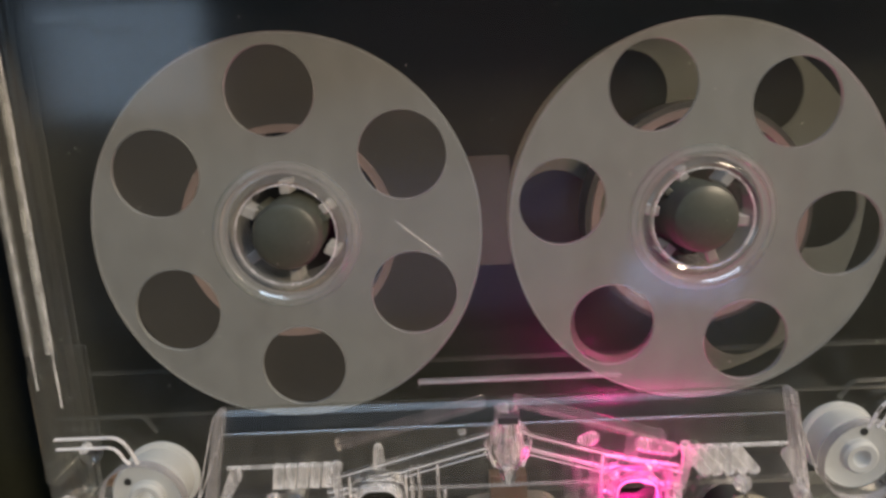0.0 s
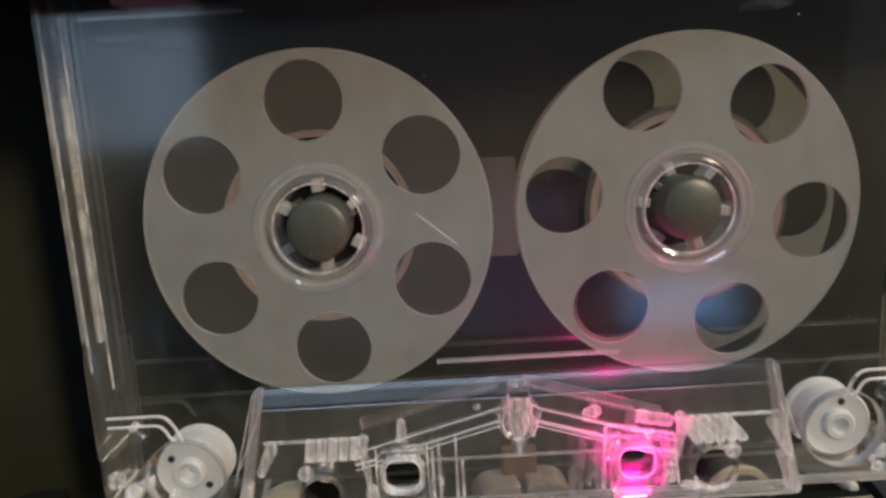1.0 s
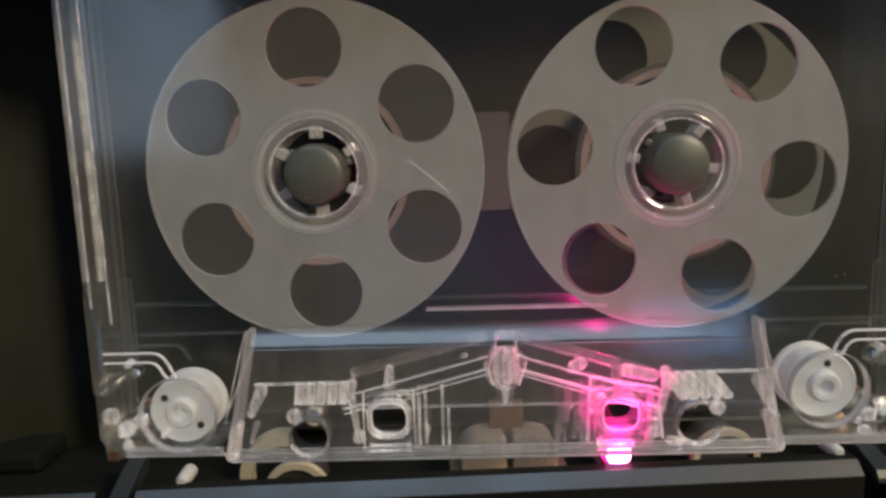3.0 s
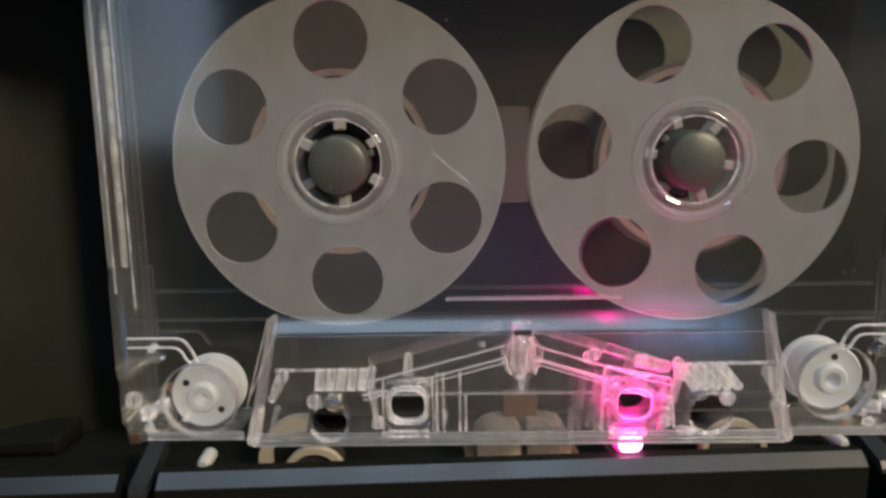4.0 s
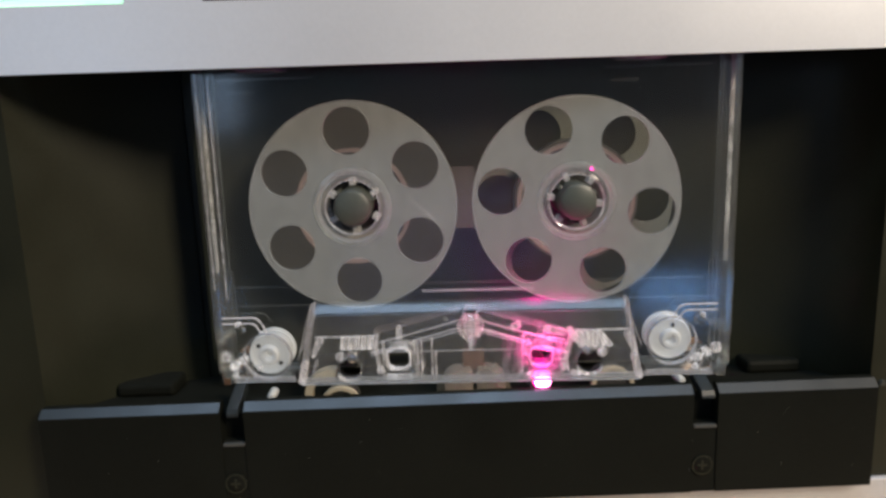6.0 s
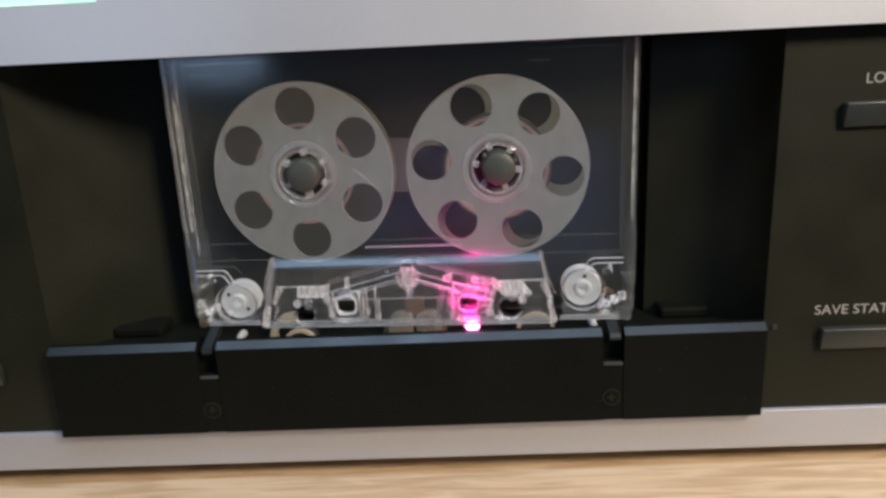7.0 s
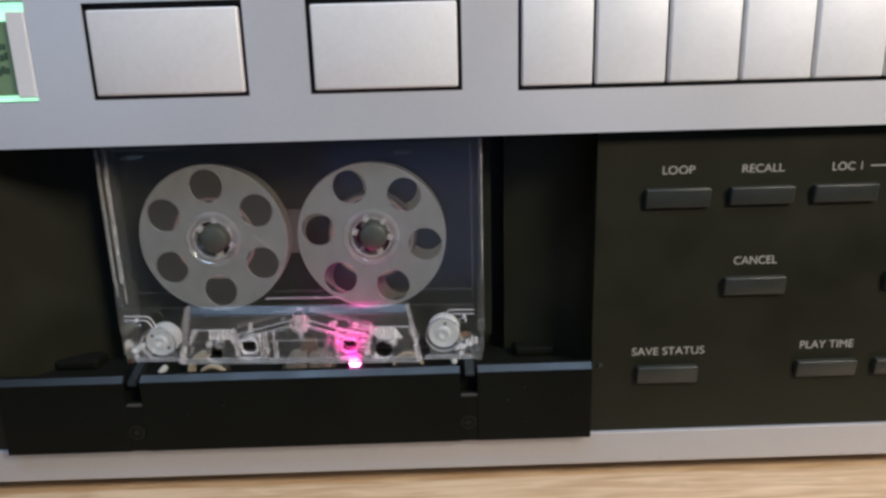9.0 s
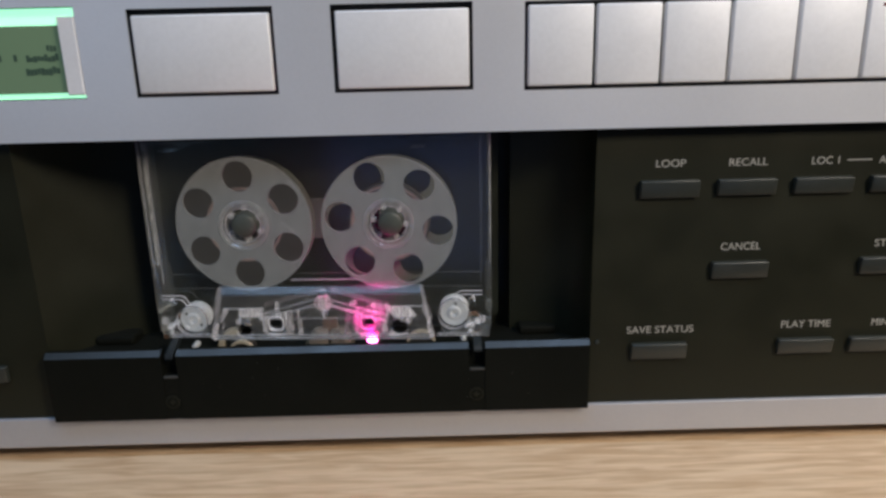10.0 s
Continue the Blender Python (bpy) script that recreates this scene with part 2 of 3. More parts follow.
def slab(outer, holes, y0, y1, bm=None):
    """A plate in the plane of x and z, from y0 to y1, with holes through it."""
    bm = bm or bmesh.new()
    tmp = bmesh.new()
    edges = []
    for loop in [outer, *holes]:
        vs = [tmp.verts.new((x, y0, z)) for x, z in loop]
        edges += [tmp.edges.new((vs[k], vs[(k + 1) % len(vs)])) for k in range(len(vs))]
    if holes:
        bmesh.ops.triangle_fill(tmp, use_beauty=True, edges=edges)
    else:
        tmp.faces.new(tmp.verts)
    faces = [[(v.co.x, v.co.z) for v in f.verts] for f in tmp.faces]
    tmp.free()
    front, back = {}, {}
    key = lambda p: (round(p[0], 4), round(p[1], 4))  # noqa: E731
    for f in faces:
        for p in f:
            if key(p) not in front:
                front[key(p)] = bm.verts.new((p[0], y0, p[1]))
                back[key(p)] = bm.verts.new((p[0], y1, p[1]))
        bm.faces.new([front[key(p)] for p in f])
        bm.faces.new([back[key(p)] for p in reversed(f)])
    for loop in [outer, *holes]:
        for k in range(len(loop)):
            a, b = key(loop[k]), key(loop[(k + 1) % len(loop)])
            if a in front and b in front and a != b:
                bm.faces.new((front[a], front[b], back[b], back[a]))
    return bm


def lathe(profile, cx, cz, n=40, bm=None):
    """Turns a profile of (radius, y) about the axis along y through (cx, cz)."""
    bm = bm or bmesh.new()
    rings = []
    for r, y in profile:
        if r < 1e-6:
            rings.append([bm.verts.new((cx, y, cz))])
        else:
            rings.append([bm.verts.new((cx + r * math.cos(2 * math.pi * k / n), y, cz + r * math.sin(2 * math.pi * k / n))) for k in range(n)])
    for a, b in zip(rings, rings[1:]):
        for k in range(n):
            q = [a[k % len(a)], a[(k + 1) % len(a)], b[(k + 1) % len(b)], b[k % len(b)]]
            u = list(dict.fromkeys(q))
            if len(u) > 2:
                bm.faces.new(u)
    return bm


def ring(cx, cz, r0, r1, y0, y1, n=40, bm=None):
    return lathe([(r0, y0), (r1, y0), (r1, y1), (r0, y1), (r0, y0)], cx, cz, n, bm)


def bar(p, q, w, y0, y1, bevel=0.0, bm=None):
    """A straight bar from p to q in the plane of x and z."""
    d = Vector((q[0] - p[0], q[1] - p[1]))
    nrm = Vector((-d.y, d.x)).normalized() * w / 2
    loop = [(p[0] + nrm.x, p[1] + nrm.y), (p[0] - nrm.x, p[1] - nrm.y), (q[0] - nrm.x, q[1] - nrm.y), (q[0] + nrm.x, q[1] + nrm.y)]
    own = bm is None
    bm = slab(loop, [], y0, y1, bm)
    if own:
        bmesh.ops.bevel(bm, geom=list(bm.edges), offset=min(0.16, w * 0.3), segments=2, affect="EDGES", profile=0.5)
    return bm


def prism(section, x0, x1, bm=None):
    """A section of (y, z) points drawn along x."""
    bm = bm or bmesh.new()
    a = [bm.verts.new((x0, y, z)) for y, z in section]
    b = [bm.verts.new((x1, y, z)) for y, z in section]
    bm.faces.new(a)
    bm.faces.new(list(reversed(b)))
    for k in range(len(a)):
        j = (k + 1) % len(a)
        bm.faces.new((a[k], a[j], b[j], b[k]))
    return bm


def column(plan, z0, z1, bm=None):
    """A plan of (x, y) points drawn upwards."""
    bm = bm or bmesh.new()
    a = [bm.verts.new((x, y, z0)) for x, y in plan]
    b = [bm.verts.new((x, y, z1)) for x, y in plan]
    bm.faces.new(a)
    bm.faces.new(list(reversed(b)))
    for k in range(len(a)):
        j = (k + 1) % len(a)
        bm.faces.new((a[k], a[j], b[j], b[k]))
    return bm


def capsule(p, q, r, y0, y1, r2=None, n=8):
    """A round-ended plate from p to q, with softened edges."""
    a = math.degrees(math.atan2(q[1] - p[1], q[0] - p[0]))
    bm = slab(circle(q[0], q[1], r if r2 is None else r2, n, a - 90, a + 90) + circle(p[0], p[1], r, n, a + 90, a + 270), [], y0, y1)
    caps = [e for e in bm.edges if abs(e.verts[0].co.y - e.verts[1].co.y) < 1e-6]
    bmesh.ops.bevel(bm, geom=caps, offset=min(r, r2 or r) * 0.45, segments=2, affect="EDGES", profile=0.5, clamp_overlap=True)
    return bm


def rect(x0, x1, z0, z1):
    return [(x0, z0), (x1, z0), (x1, z1), (x0, z1)]


def lettering(text, x0, x1, z0, high, y, parent, mat=INK):
    cu = bpy.data.curves.new("lettering", "FONT")
    cu.body, cu.size, cu.extrude, cu.offset = text, 1.0, 0.02, -0.003
    tmp = bpy.data.objects.new("lettering", cu)
    scene.collection.objects.link(tmp)
    bpy.context.view_layer.update()
    me = bpy.data.meshes.new_from_object(tmp.evaluated_get(bpy.context.evaluated_depsgraph_get()))
    bpy.data.objects.remove(tmp)
    bm = bmesh.new()
    bm.from_mesh(me)
    xs, zs = [v.co.x for v in bm.verts], [v.co.y for v in bm.verts]
    for v in bm.verts:
        v.co = (x0 + (v.co.x - min(xs)) / (max(xs) - min(xs)) * (x1 - x0), y - v.co.z * 2.0, z0 + (v.co.y - min(zs)) / (max(zs) - min(zs)) * high)
    return part("lettering", bm, mat, parent, "cream printed word " + text.lower() if mat is INK else "")


# ---- the room round the deck ----
TABLE = 1.8        # height of the table top
FLOOR = TABLE - 740
RX0, RX1, RY0, RY1, RZ = -2000, 2300, -2400, 700, FLOOR + 2450
single("floor", box(RX0, RX1, RY0, RY1, FLOOR - 100, FLOOR), FLOORM, "brown wooden floor of the room", "floor", kind="structure")
single("ceiling", box(RX0, RX1, RY0, RY1, RZ, RZ + 100), CEIL, "white painted ceiling", "ceiling", kind="structure")
single("wall_north", box(RX0, RX1, RY1, RY1 + 100, FLOOR, RZ), WALL, "plain off white wall behind the table", "wall", kind="structure")
single("wall_east", box(RX1, RX1 + 100, RY0, RY1, FLOOR, RZ), WALL, "plain off white side wall", "wall", kind="structure")
single("wall_west", box(RX0 - 100, RX0, RY0, RY1, FLOOR, RZ), WALL, "plain off white side wall", "wall", kind="structure")
single("wall_south", slab(rect(RX0, RX1, FLOOR, RZ), [rect(-1540, -960, 60, 780)], RY0 - 100, RY0), WALL,
       "plain off white wall with a window opening", "wall", kind="structure")

lamp = thing("pendant_lamp", (590, -540, RZ), "white cone pendant lamp with warm light", "pendant lamp")


def upright(profile, cx, cy, n=32):
    """Turns a profile of (radius, z) about the upright axis through (cx, cy)."""
    bm = lathe(profile, 0, 0, n)
    for v in bm.verts:
        v.co = (cx + v.co.x, cy + v.co.z, v.co.y)
    return bm


part("shade", upright([(40, 690), (150, 600), (200, 585), (196, 582), (146, 596), (36, 686), (40, 690)], 590, -540), CEIL, lamp, "", True)
part("cord", upright([(0, 680), (3, 680), (3, RZ), (0, RZ)], 590, -540, 10), GAP, lamp)
panel = thing("light_panel", (-100, -650, RZ), "long flat ceiling panel with cool light", "light panel")
part("housing", box(-820, 620, -815, -485, 1665, RZ, 4), CEIL, panel)

# unseen screens added so that blue patches mirror in the clear cassette
screen = thing("television", (690, -2360, FLOOR), "small unseen screen on the floor, added for blue reflections", "television")
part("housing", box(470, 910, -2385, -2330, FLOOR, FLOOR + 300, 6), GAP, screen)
part("screen", box(490, 890, -2329, -2326, FLOOR + 80, FLOOR + 250), SCREEN, screen, "blue glow for reflections")
wide_screen = thing("television", (-150, -2370, FLOOR), "wide unseen screen on low feet, added for dim blue reflections", "television")
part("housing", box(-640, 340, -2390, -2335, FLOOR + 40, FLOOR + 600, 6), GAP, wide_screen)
part("screen", box(-620, 320, -2334, -2331, FLOOR + 60, FLOOR + 585), DIMSCREEN, wide_screen, "dim blue face for reflections")
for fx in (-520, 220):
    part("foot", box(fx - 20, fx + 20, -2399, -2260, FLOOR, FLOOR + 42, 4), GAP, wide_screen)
table = thing("table", (60, 160, FLOOR), "pale oak table with streaky grain", "table")
part("tabletop", box(-760, 880, -62, 380, TABLE - 28, TABLE, 1.5), OAK, table)
for lx in (-720, 840):
    for ly in (-30, 345):
        part("leg", box(lx - 25, lx + 25, ly - 25, ly + 25, FLOOR, TABLE - 28, 2), OAK, table)

# ---- the tape deck ----
deck = thing("cassette_deck", (55, 100, TABLE), "silver and black cassette deck with lit display on oak table", "cassette deck")
X0, X1 = -190.0, 300.0
YS, YF, YB = -5.0, -7.7, -4.0             # front of the silver plates, front of the black panels
ZS, ZT = 100.8, 157.0           # lower edge of the upper fascia, its top
L0, L1 = -82.5, 79.5            # sides of the cassette bay
BZ0, BZ1 = 112.0, 134.2         # height of the big buttons' openings

wide = [(-44.0, -6.4), (8.4, 45.2)]
group6 = (58.7, 166.0)
LCDX = -57.3
holes = [rect(a, b, BZ0, BZ1) for a, b in wide] + [rect(*group6, BZ0 - 0.5, BZ1 - 0.3), rect(-165, LCDX, 112.0, 135.2)]
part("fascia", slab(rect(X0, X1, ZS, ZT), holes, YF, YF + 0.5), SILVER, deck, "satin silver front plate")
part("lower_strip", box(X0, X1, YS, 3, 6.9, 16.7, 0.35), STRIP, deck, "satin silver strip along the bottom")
part("button_backing", box(-50, 170, YF + 2.2, YF + 6, 108.2, 140), GAP, deck)


def button(x0, x1, z0, z1, parent):
    bm = bmesh.new()
    box(x0, x1, YF - 0.6, YF + 2.0, z0, z1, 0.5, 3, bm)
    return part("button", bm, BUTTON, parent, "worn silver white push button", True)


for a, b in wide:
    button(a + 1.15, b - 1.05, BZ0 + 0.9, BZ1 - 1.6, deck)
for k in range(6):
    left = 59.15 if k == 0 else 77.1 + 17.7 * (k - 1)
    button(left + 0.45, 77.1 + 17.7 * k - 0.45, BZ0 + 0.5, BZ1 - 1.3, deck)
part("button_mark", box(151.5, 157.5, YF - 0.66, YF - 0.5, 130.6, 131.4), REDINK, deck)

# display window at the upper side
part("display_glass", box(-165, -61.7, YF + 1.6, YF + 2.6, 113.6, 130.8), LCD, deck, "green lit liquid crystal display")
part("display_light", box(-165, LCDX - 0.3, YF + 2.6, YF + 3.4, 112.2, 135.1), LCDTOP, deck, "bright green edge light")
part("display_bezel", box(-61.9, LCDX - 0.15, YF - 0.2, YF + 2.4, 113.0, 132.8, 0.3), BUTTON, deck, "pale display bezel")
rnd = random.Random(4)
marks = [(-79.5, 122.0, 0.8), (-75.5, 122.0, 0.9)]
for k in range(9):
    marks += [(-72.2 + k * 0.95, 121.6 + rnd.random() * 0.5, 0.85), (-72.8 + k * 1.0, 118.2 + rnd.random() * 0.6, 0.9)]
for k in range(3):
    marks.append((-66.5 + k * 0.9, 124.2 + rnd.random() * 0.4, 0.7))
for mx, mz, mw in marks:
    part("segment", box(mx, mx + mw, YF + 1.52, YF + 1.58, mz, mz + 1.0 + rnd.random() * 0.9), LCDINK, deck)

# black control panels beside the bay
part("control_panel", slab(rect(L1, X1, 16.7, ZS + 2), [], YB, YB + 3), BLACK, deck, "matt black control panel with cream lettering")
part("side_panel", slab(rect(X0, L0, 16.7, ZS + 2), [], YB, YB + 3), BLACK, deck)


def key(x0, x1, z0, z1):
    bm = bmesh.new()
    box(x0, x1, YB - 1.9, YB + 1, z0, z1, 0.45, 3, bm)
    for v in bm.verts:                      # the key's face leans back towards its foot
        if v.co.y < YB - 1.0:
            v.co.y += 0.7 * (z1 - v.co.z) / (z1 - z0)
    return part("key", bm, KEY, deck, "dark grey key", True)


for x0, x1, z0, z1 in ((92.0, 108.8, 80.6, 85.7), (113.9, 130.5, 80.9, 85.6), (135.6, 152.2, 80.9, 85.6), (157.2, 173.8, 80.9, 85.6),
                       (114.1, 130.6, 56.2, 61.3), (157.5, 174.0, 56.5, 61.6), (91.9, 108.6, 31.2, 36.3), (136.0, 152.6, 31.8, 36.6),
                       (157.7, 174.3, 31.8, 36.6), (-112.5, -95.4, 29.2, 34.4)):
    key(x0, x1, z0, z1)
for text, x0, x1, z0, z1 in (("LOOP", 96.4, 104.7, 89.3, 91.4), ("RECALL", 117.0, 127.8, 89.2, 91.3), ("LOC 1", 140.3, 148.0, 89.1, 91.2), ("A", 159.3, 161.2, 89.0, 91.1),
                             ("CANCEL", 116.7, 128.2, 64.6, 66.8), ("ST", 161.5, 165.0, 64.6, 66.7), ("SAVE STATUS", 90.6, 110.5, 39.3, 41.5),
                             ("PLAY TIME", 137.0, 151.7, 39.9, 42.1), ("MIN", 164.2, 169.0, 39.9, 42.1)):
    lettering(text, x0, x1, z0, z1 - z0, YB - 0.02, deck)
part("lettering", box(150.2, 157.2, YB - 0.06, YB - 0.01, 89.95, 90.25), INK, deck, "cream printed dash")
part("panel_pin", lathe([(0, YB - 0.5), (0.6, YB - 0.4), (0.7, YB), (0.7, YB + 1)], 81.8, 36.8, 16), KEY, deck)

# the cassette bay: scooped side walls that run back, transport plate, floor and roof
YD = 17.0
WL = [(L0, YB), (-79, 1.5), (-73, 8), (-66, 13), (-57.5, YD - 0.5), (-57.5, YD + 3), (L0, YD + 3)]
part("bay_wall", column(WL, 17.6, 110), BAY, deck, "scooped black side wall of the cassette bay", True)
WR = [(L1, YB), (78.6, 1.5), (74, 6.0), (66, 9.5), (57.0, 12.0), (57.0, YD + 3), (L1, YD + 3)]
part("bay_wall", column(WR, 17.6, 110), BAY, deck, "scooped black side wall of the cassette bay", True)
part("bay_back", box(-60, 60, YD, YD + 3, 17.6, 110), BAY, deck)
part("transport_plate", slab(rounded(-53, 53, 42, 110, 1.5), [], 7.6, 9.6), BAY, deck, "black transport plate behind the cassette")
part("bay_floor", box(L0 + 0.2, L1 - 0.2, -4.4, YD + 1, 30, 35.6), LIP, deck)
part("bay_roof", box(L0 + 0.2, L1 - 0.2, YB - 0.2, YD + 1, 108, 111), BAY, deck)
for bx0, bx1 in ((-73.5, -61.5), (59.5, 71.0)):
    part("guide_block", box(bx0, bx1, 6.0, 14, 35.6, 38.4, 0.8), LIP, deck)

# case behind the front
part("case", box(X0 + 2, X1 - 2, YD + 4, 320, 8, ZT - 1, 1.0), CASE, deck)
part("front_frame", box(X0, L0 - 1, YB + 3.2, YD + 3.8, 17.6, ZT - 1), CASE, deck)
part("front_frame", box(L1 + 1, X1, YB + 3.2, YD + 3.8, 17.6, ZT - 1), CASE, deck)
part("front_frame", box(L0 - 0.8, L1 + 0.8, 0.5, YD + 3.8, 111.2, ZT - 1), CASE, deck)
part("bottom_plate", box(X0 + 2, X1 - 2, 3.2, YD + 3.8, 8, 17.4), CASE, deck)
for fx in (X0 + 45, X1 - 45):
    for fy in (40, 290):
        part("foot", box(fx - 14, fx + 14, fy - 14, fy + 14, TABLE, 8), GAP, deck)

# the flap under the cassette, with its two slots, tabs and screws
YL = -7.6
SL = [(-48.1, -43.6), (43.0, 47.8)]

flap_edges = [L0 + 0.2, SL[0][0], SL[0][1], SL[1][0], SL[1][1], L1 - 0.6]
for a, b in ((0, 1), (2, 3), (4, 5)):
    part("flap", prism([(YL, 16.85), (YL, 37.4), (YL + 1.5, 38.8), (YL + 3.1, 38.9), (YL + 3.1, 16.85)], flap_edges[a], flap_edges[b]), LIP, deck, "black flap with a polished top edge")
    # lighter cap carries the light along the flap's top edge
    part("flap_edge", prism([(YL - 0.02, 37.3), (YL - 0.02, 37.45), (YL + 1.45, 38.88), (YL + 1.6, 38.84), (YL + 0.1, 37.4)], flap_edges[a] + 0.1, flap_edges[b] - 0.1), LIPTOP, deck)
for a, b in SL:
    part("slot_floor", box(a, b, YL + 1.0, YL + 3.1, 16.85, 30.9), LIP, deck)
    part("slot_edge", box(a + 0.2, b - 0.2, YL - 0.05, YL + 1.0, 30.4, 30.95, 0.1), SLOTEDGE, deck)
    part("slot_front", box(a, b, YL + 0.25, YL + 1.0, 16.85, 30.5), LIP, deck)
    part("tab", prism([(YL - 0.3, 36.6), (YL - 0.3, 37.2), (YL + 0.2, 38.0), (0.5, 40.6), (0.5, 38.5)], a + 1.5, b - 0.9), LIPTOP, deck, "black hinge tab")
    cx = (a + b) / 2 - 0.3
    screw = part("screw", lathe([(0, YL - 0.05), (1.85, YL - 0.05), (2.1, YL + 0.1), (2.15, YL + 0.4)], cx, 22.6, 24), LIP, deck, "dark cross head screw", True)
    part("cross", box(cx - 1.0, cx + 1.0, YL - 0.08, YL - 0.04, 22.4, 22.8), BAY, screw)
    part("cross", box(cx - 0.2, cx + 0.2, YL - 0.09, YL - 0.05, 21.6, 23.6), BAY, screw)
    part("rim", ring(cx, 22.6, 1.75, 2.05, YL - 0.12, YL, 28), BAY, screw, "", True)

# ---- parts of the transport that reach up to the cassette ----
TURN = -3.0


def placed(x, y):
    c, s = math.cos(radians(TURN)), math.sin(radians(TURN))
    return x * c - y * s, x * s + y * c


for s in (-1, 1):
    px, py = placed(s * 21.25, 0)
    sp = part("spindle", lathe([(0, py - 3.6), (2.6, py - 3.6), (3.3, py - 3.2), (3.6, py - 2.4), (3.65, py + 9)], px, 75, 40), SPINDLE, deck, "dark green grey drive spindle", True)
    for k in range(3):
        a = radians(20 + 120 * k)
        part("fin", bar((px + 3.3 * math.cos(a), 75 + 3.3 * math.sin(a)), (px + 4.3 * math.cos(a), 75 + 4.3 * math.sin(a)), 0.9, py - 0.5, py + 8), SPINDLE, sp)
    part("spindle_cup", lathe([(3.65, 7.5), (6.9, 7.5), (6.9, 6.9), (3.65, 6.9)], px, 75, 32), GAP, sp)

# tape head: two rounded shields with a copper gap
head = part("head_base", box(-6.4, 8.4, -4.2, 3.0, 37.0, 37.7, 0.2), BRASSY, deck, "metal base of the tape head")
SHIELD = [(0, 37.6), (5.65, 37.6)] + circle(5.05, 41.2, 0.6, 6, 0, 90) + [(2.8 + 2.8 * math.cos(radians(a)), 39.4 + 2.3 * math.sin(radians(a))) for a in range(95, 181, 8)]
for x0, x1, hi in ((-4.9, 0.75, 1), (1.45, 7.2, -1)):
    sec = [(-x, z) if hi < 0 else (x, z) for x, z in SHIELD]
    sec = [(x + (x0 if hi > 0 else x1), z) for x, z in (sec if hi > 0 else sec[::-1])]
    shield = slab(sec, [], -2.4, 2.5)
    bmesh.ops.bevel(shield, geom=list(shield.edges), offset=0.4, segments=3, affect="EDGES", profile=0.5, clamp_overlap=True)
    part("head_shield", shield, STEEL, head, "brownish polished metal head shield", True)
part("head_core", box(-1.0, 3.3, 0.6, 2.2, 38, 45.0), COPPER, head, "copper brown head core")
for cx, cz, r in ((-25.7, 35.2, 4.2), (28.8, 37.0, 4.4)):
    pinch = part("pinch_roller", lathe([(0, -1.5), (r - 0.8, -1.5), (r - 0.8, 4), (0, 4)], cx, cz, 32), RUBBER, deck, "black rubber pinch roller", True)
    part("roller_arm", ring(cx, cz, r - 0.8, r, -2.0, -0.9, 36), BEIGE, pinch, "beige lever ring round the roller", True)
lever = bmesh.new()
outer_arc, inner_arc = circle(-27.6, 36.9, 5.5, 14, 80, 190), circle(-27.4, 36.5, 4.3, 14, 82, 190)
slab(outer_arc + inner_arc[::-1], [], 0.0, 2.5, lever)
part("brake_lever", lever, BEIGE, deck, "curved beige lever")
for px in (-38.7, 41.6):
    part("locating_peg", lathe([(0, -4.9), (0.55, -4.8), (0.85, -4.3), (0.9, -1.5), (0, -1.5)], px, 38.9, 20), NYLON, deck, "small white locating peg", True)
for s, cx in ((-1, -22.8), (1, 23.6)):
    part("capstan", lathe([(0, -3.0), (1.0, -2.8), (1.3, -2.2), (1.3, 6)], cx, 45.6, 24), CHROME, deck, "steel capstan pin", True)
# the outer dome glows to give the lamp its magenta halo
led = part("tape_lamp", lathe([(0, -4.2), (1.2, -4.1), (1.75, -3.7), (1.95, -3.0), (1.95, -1.0), (0, -1.0)], 14.3, 39.8, 28), LEDHALO, deck, "glowing magenta tape end lamp", True)
part("lamp_core", lathe([(0, -4.75), (0.9, -4.65), (1.4, -4.35), (1.55, -4.0), (0, -3.9)], 14.35, 39.85, 24), LED, led, "white hot core of the lamp", True)
part("lamp_socket", box(12.2, 16.4, -2.5, 3, 35.62, 37.7, 0.1), GAP, deck)
pink = bpy.data.lights.new("tape_lamp_light", "SPOT")
pink.energy, pink.color, pink.shadow_soft_size, pink.spot_size, pink.spot_blend = 0.06, (1.0, 0.0, 0.34), 0.001, radians(104), 0.7
pk = new("tape_lamp_light", pink)
pk.matrix_world = look((0.0143, -0.0050, 0.0414), (0.0115, -0.0075, 0.0600))

# ---- the clear cassette ----
CZ = 41.0
cas = thing("cassette", (0, 0, CZ), "clear transparent cassette with two open reels, inside the deck", "cassette", turn=TURN)


def clearpart(name, bm, mat, parent, label="", smooth=False):
    ob = part(name, bm, mat, parent, label, smooth)
    ob.visible_shadow = False
    return ob


W2, TOP = 50.0, CZ + 63.6
WL0 = -49.0
outline = [(WL0, CZ + 2.5), (WL0 + 1.2, CZ + 0.5), (-34.5, CZ + 0.1), (34.5, CZ + 0.1), (W2 - 1.2, CZ + 0.5), (W2, CZ + 2.5), (W2, TOP - 2), (W2 - 1.6, TOP), (WL0 + 1.6, TOP), (WL0, TOP - 2)]
hubs = [circle(s * 21.25, 75, 6.6, 40) for s in (-1, 1)]
lowholes = [circle(-22.8, 44.1, 2.2, 28), circle(23.2, 44.9, 2.45, 28), rounded(-15.4, -11.0, 44.0, 48.4, 1.3), rounded(11.8, 16.2, 43.9, 48.3, 1.3)]
front = clearpart("front_shell", slab(outline, hubs + lowholes, -4.35, -3.35), SHELL, cas, "clear transparent front shell")
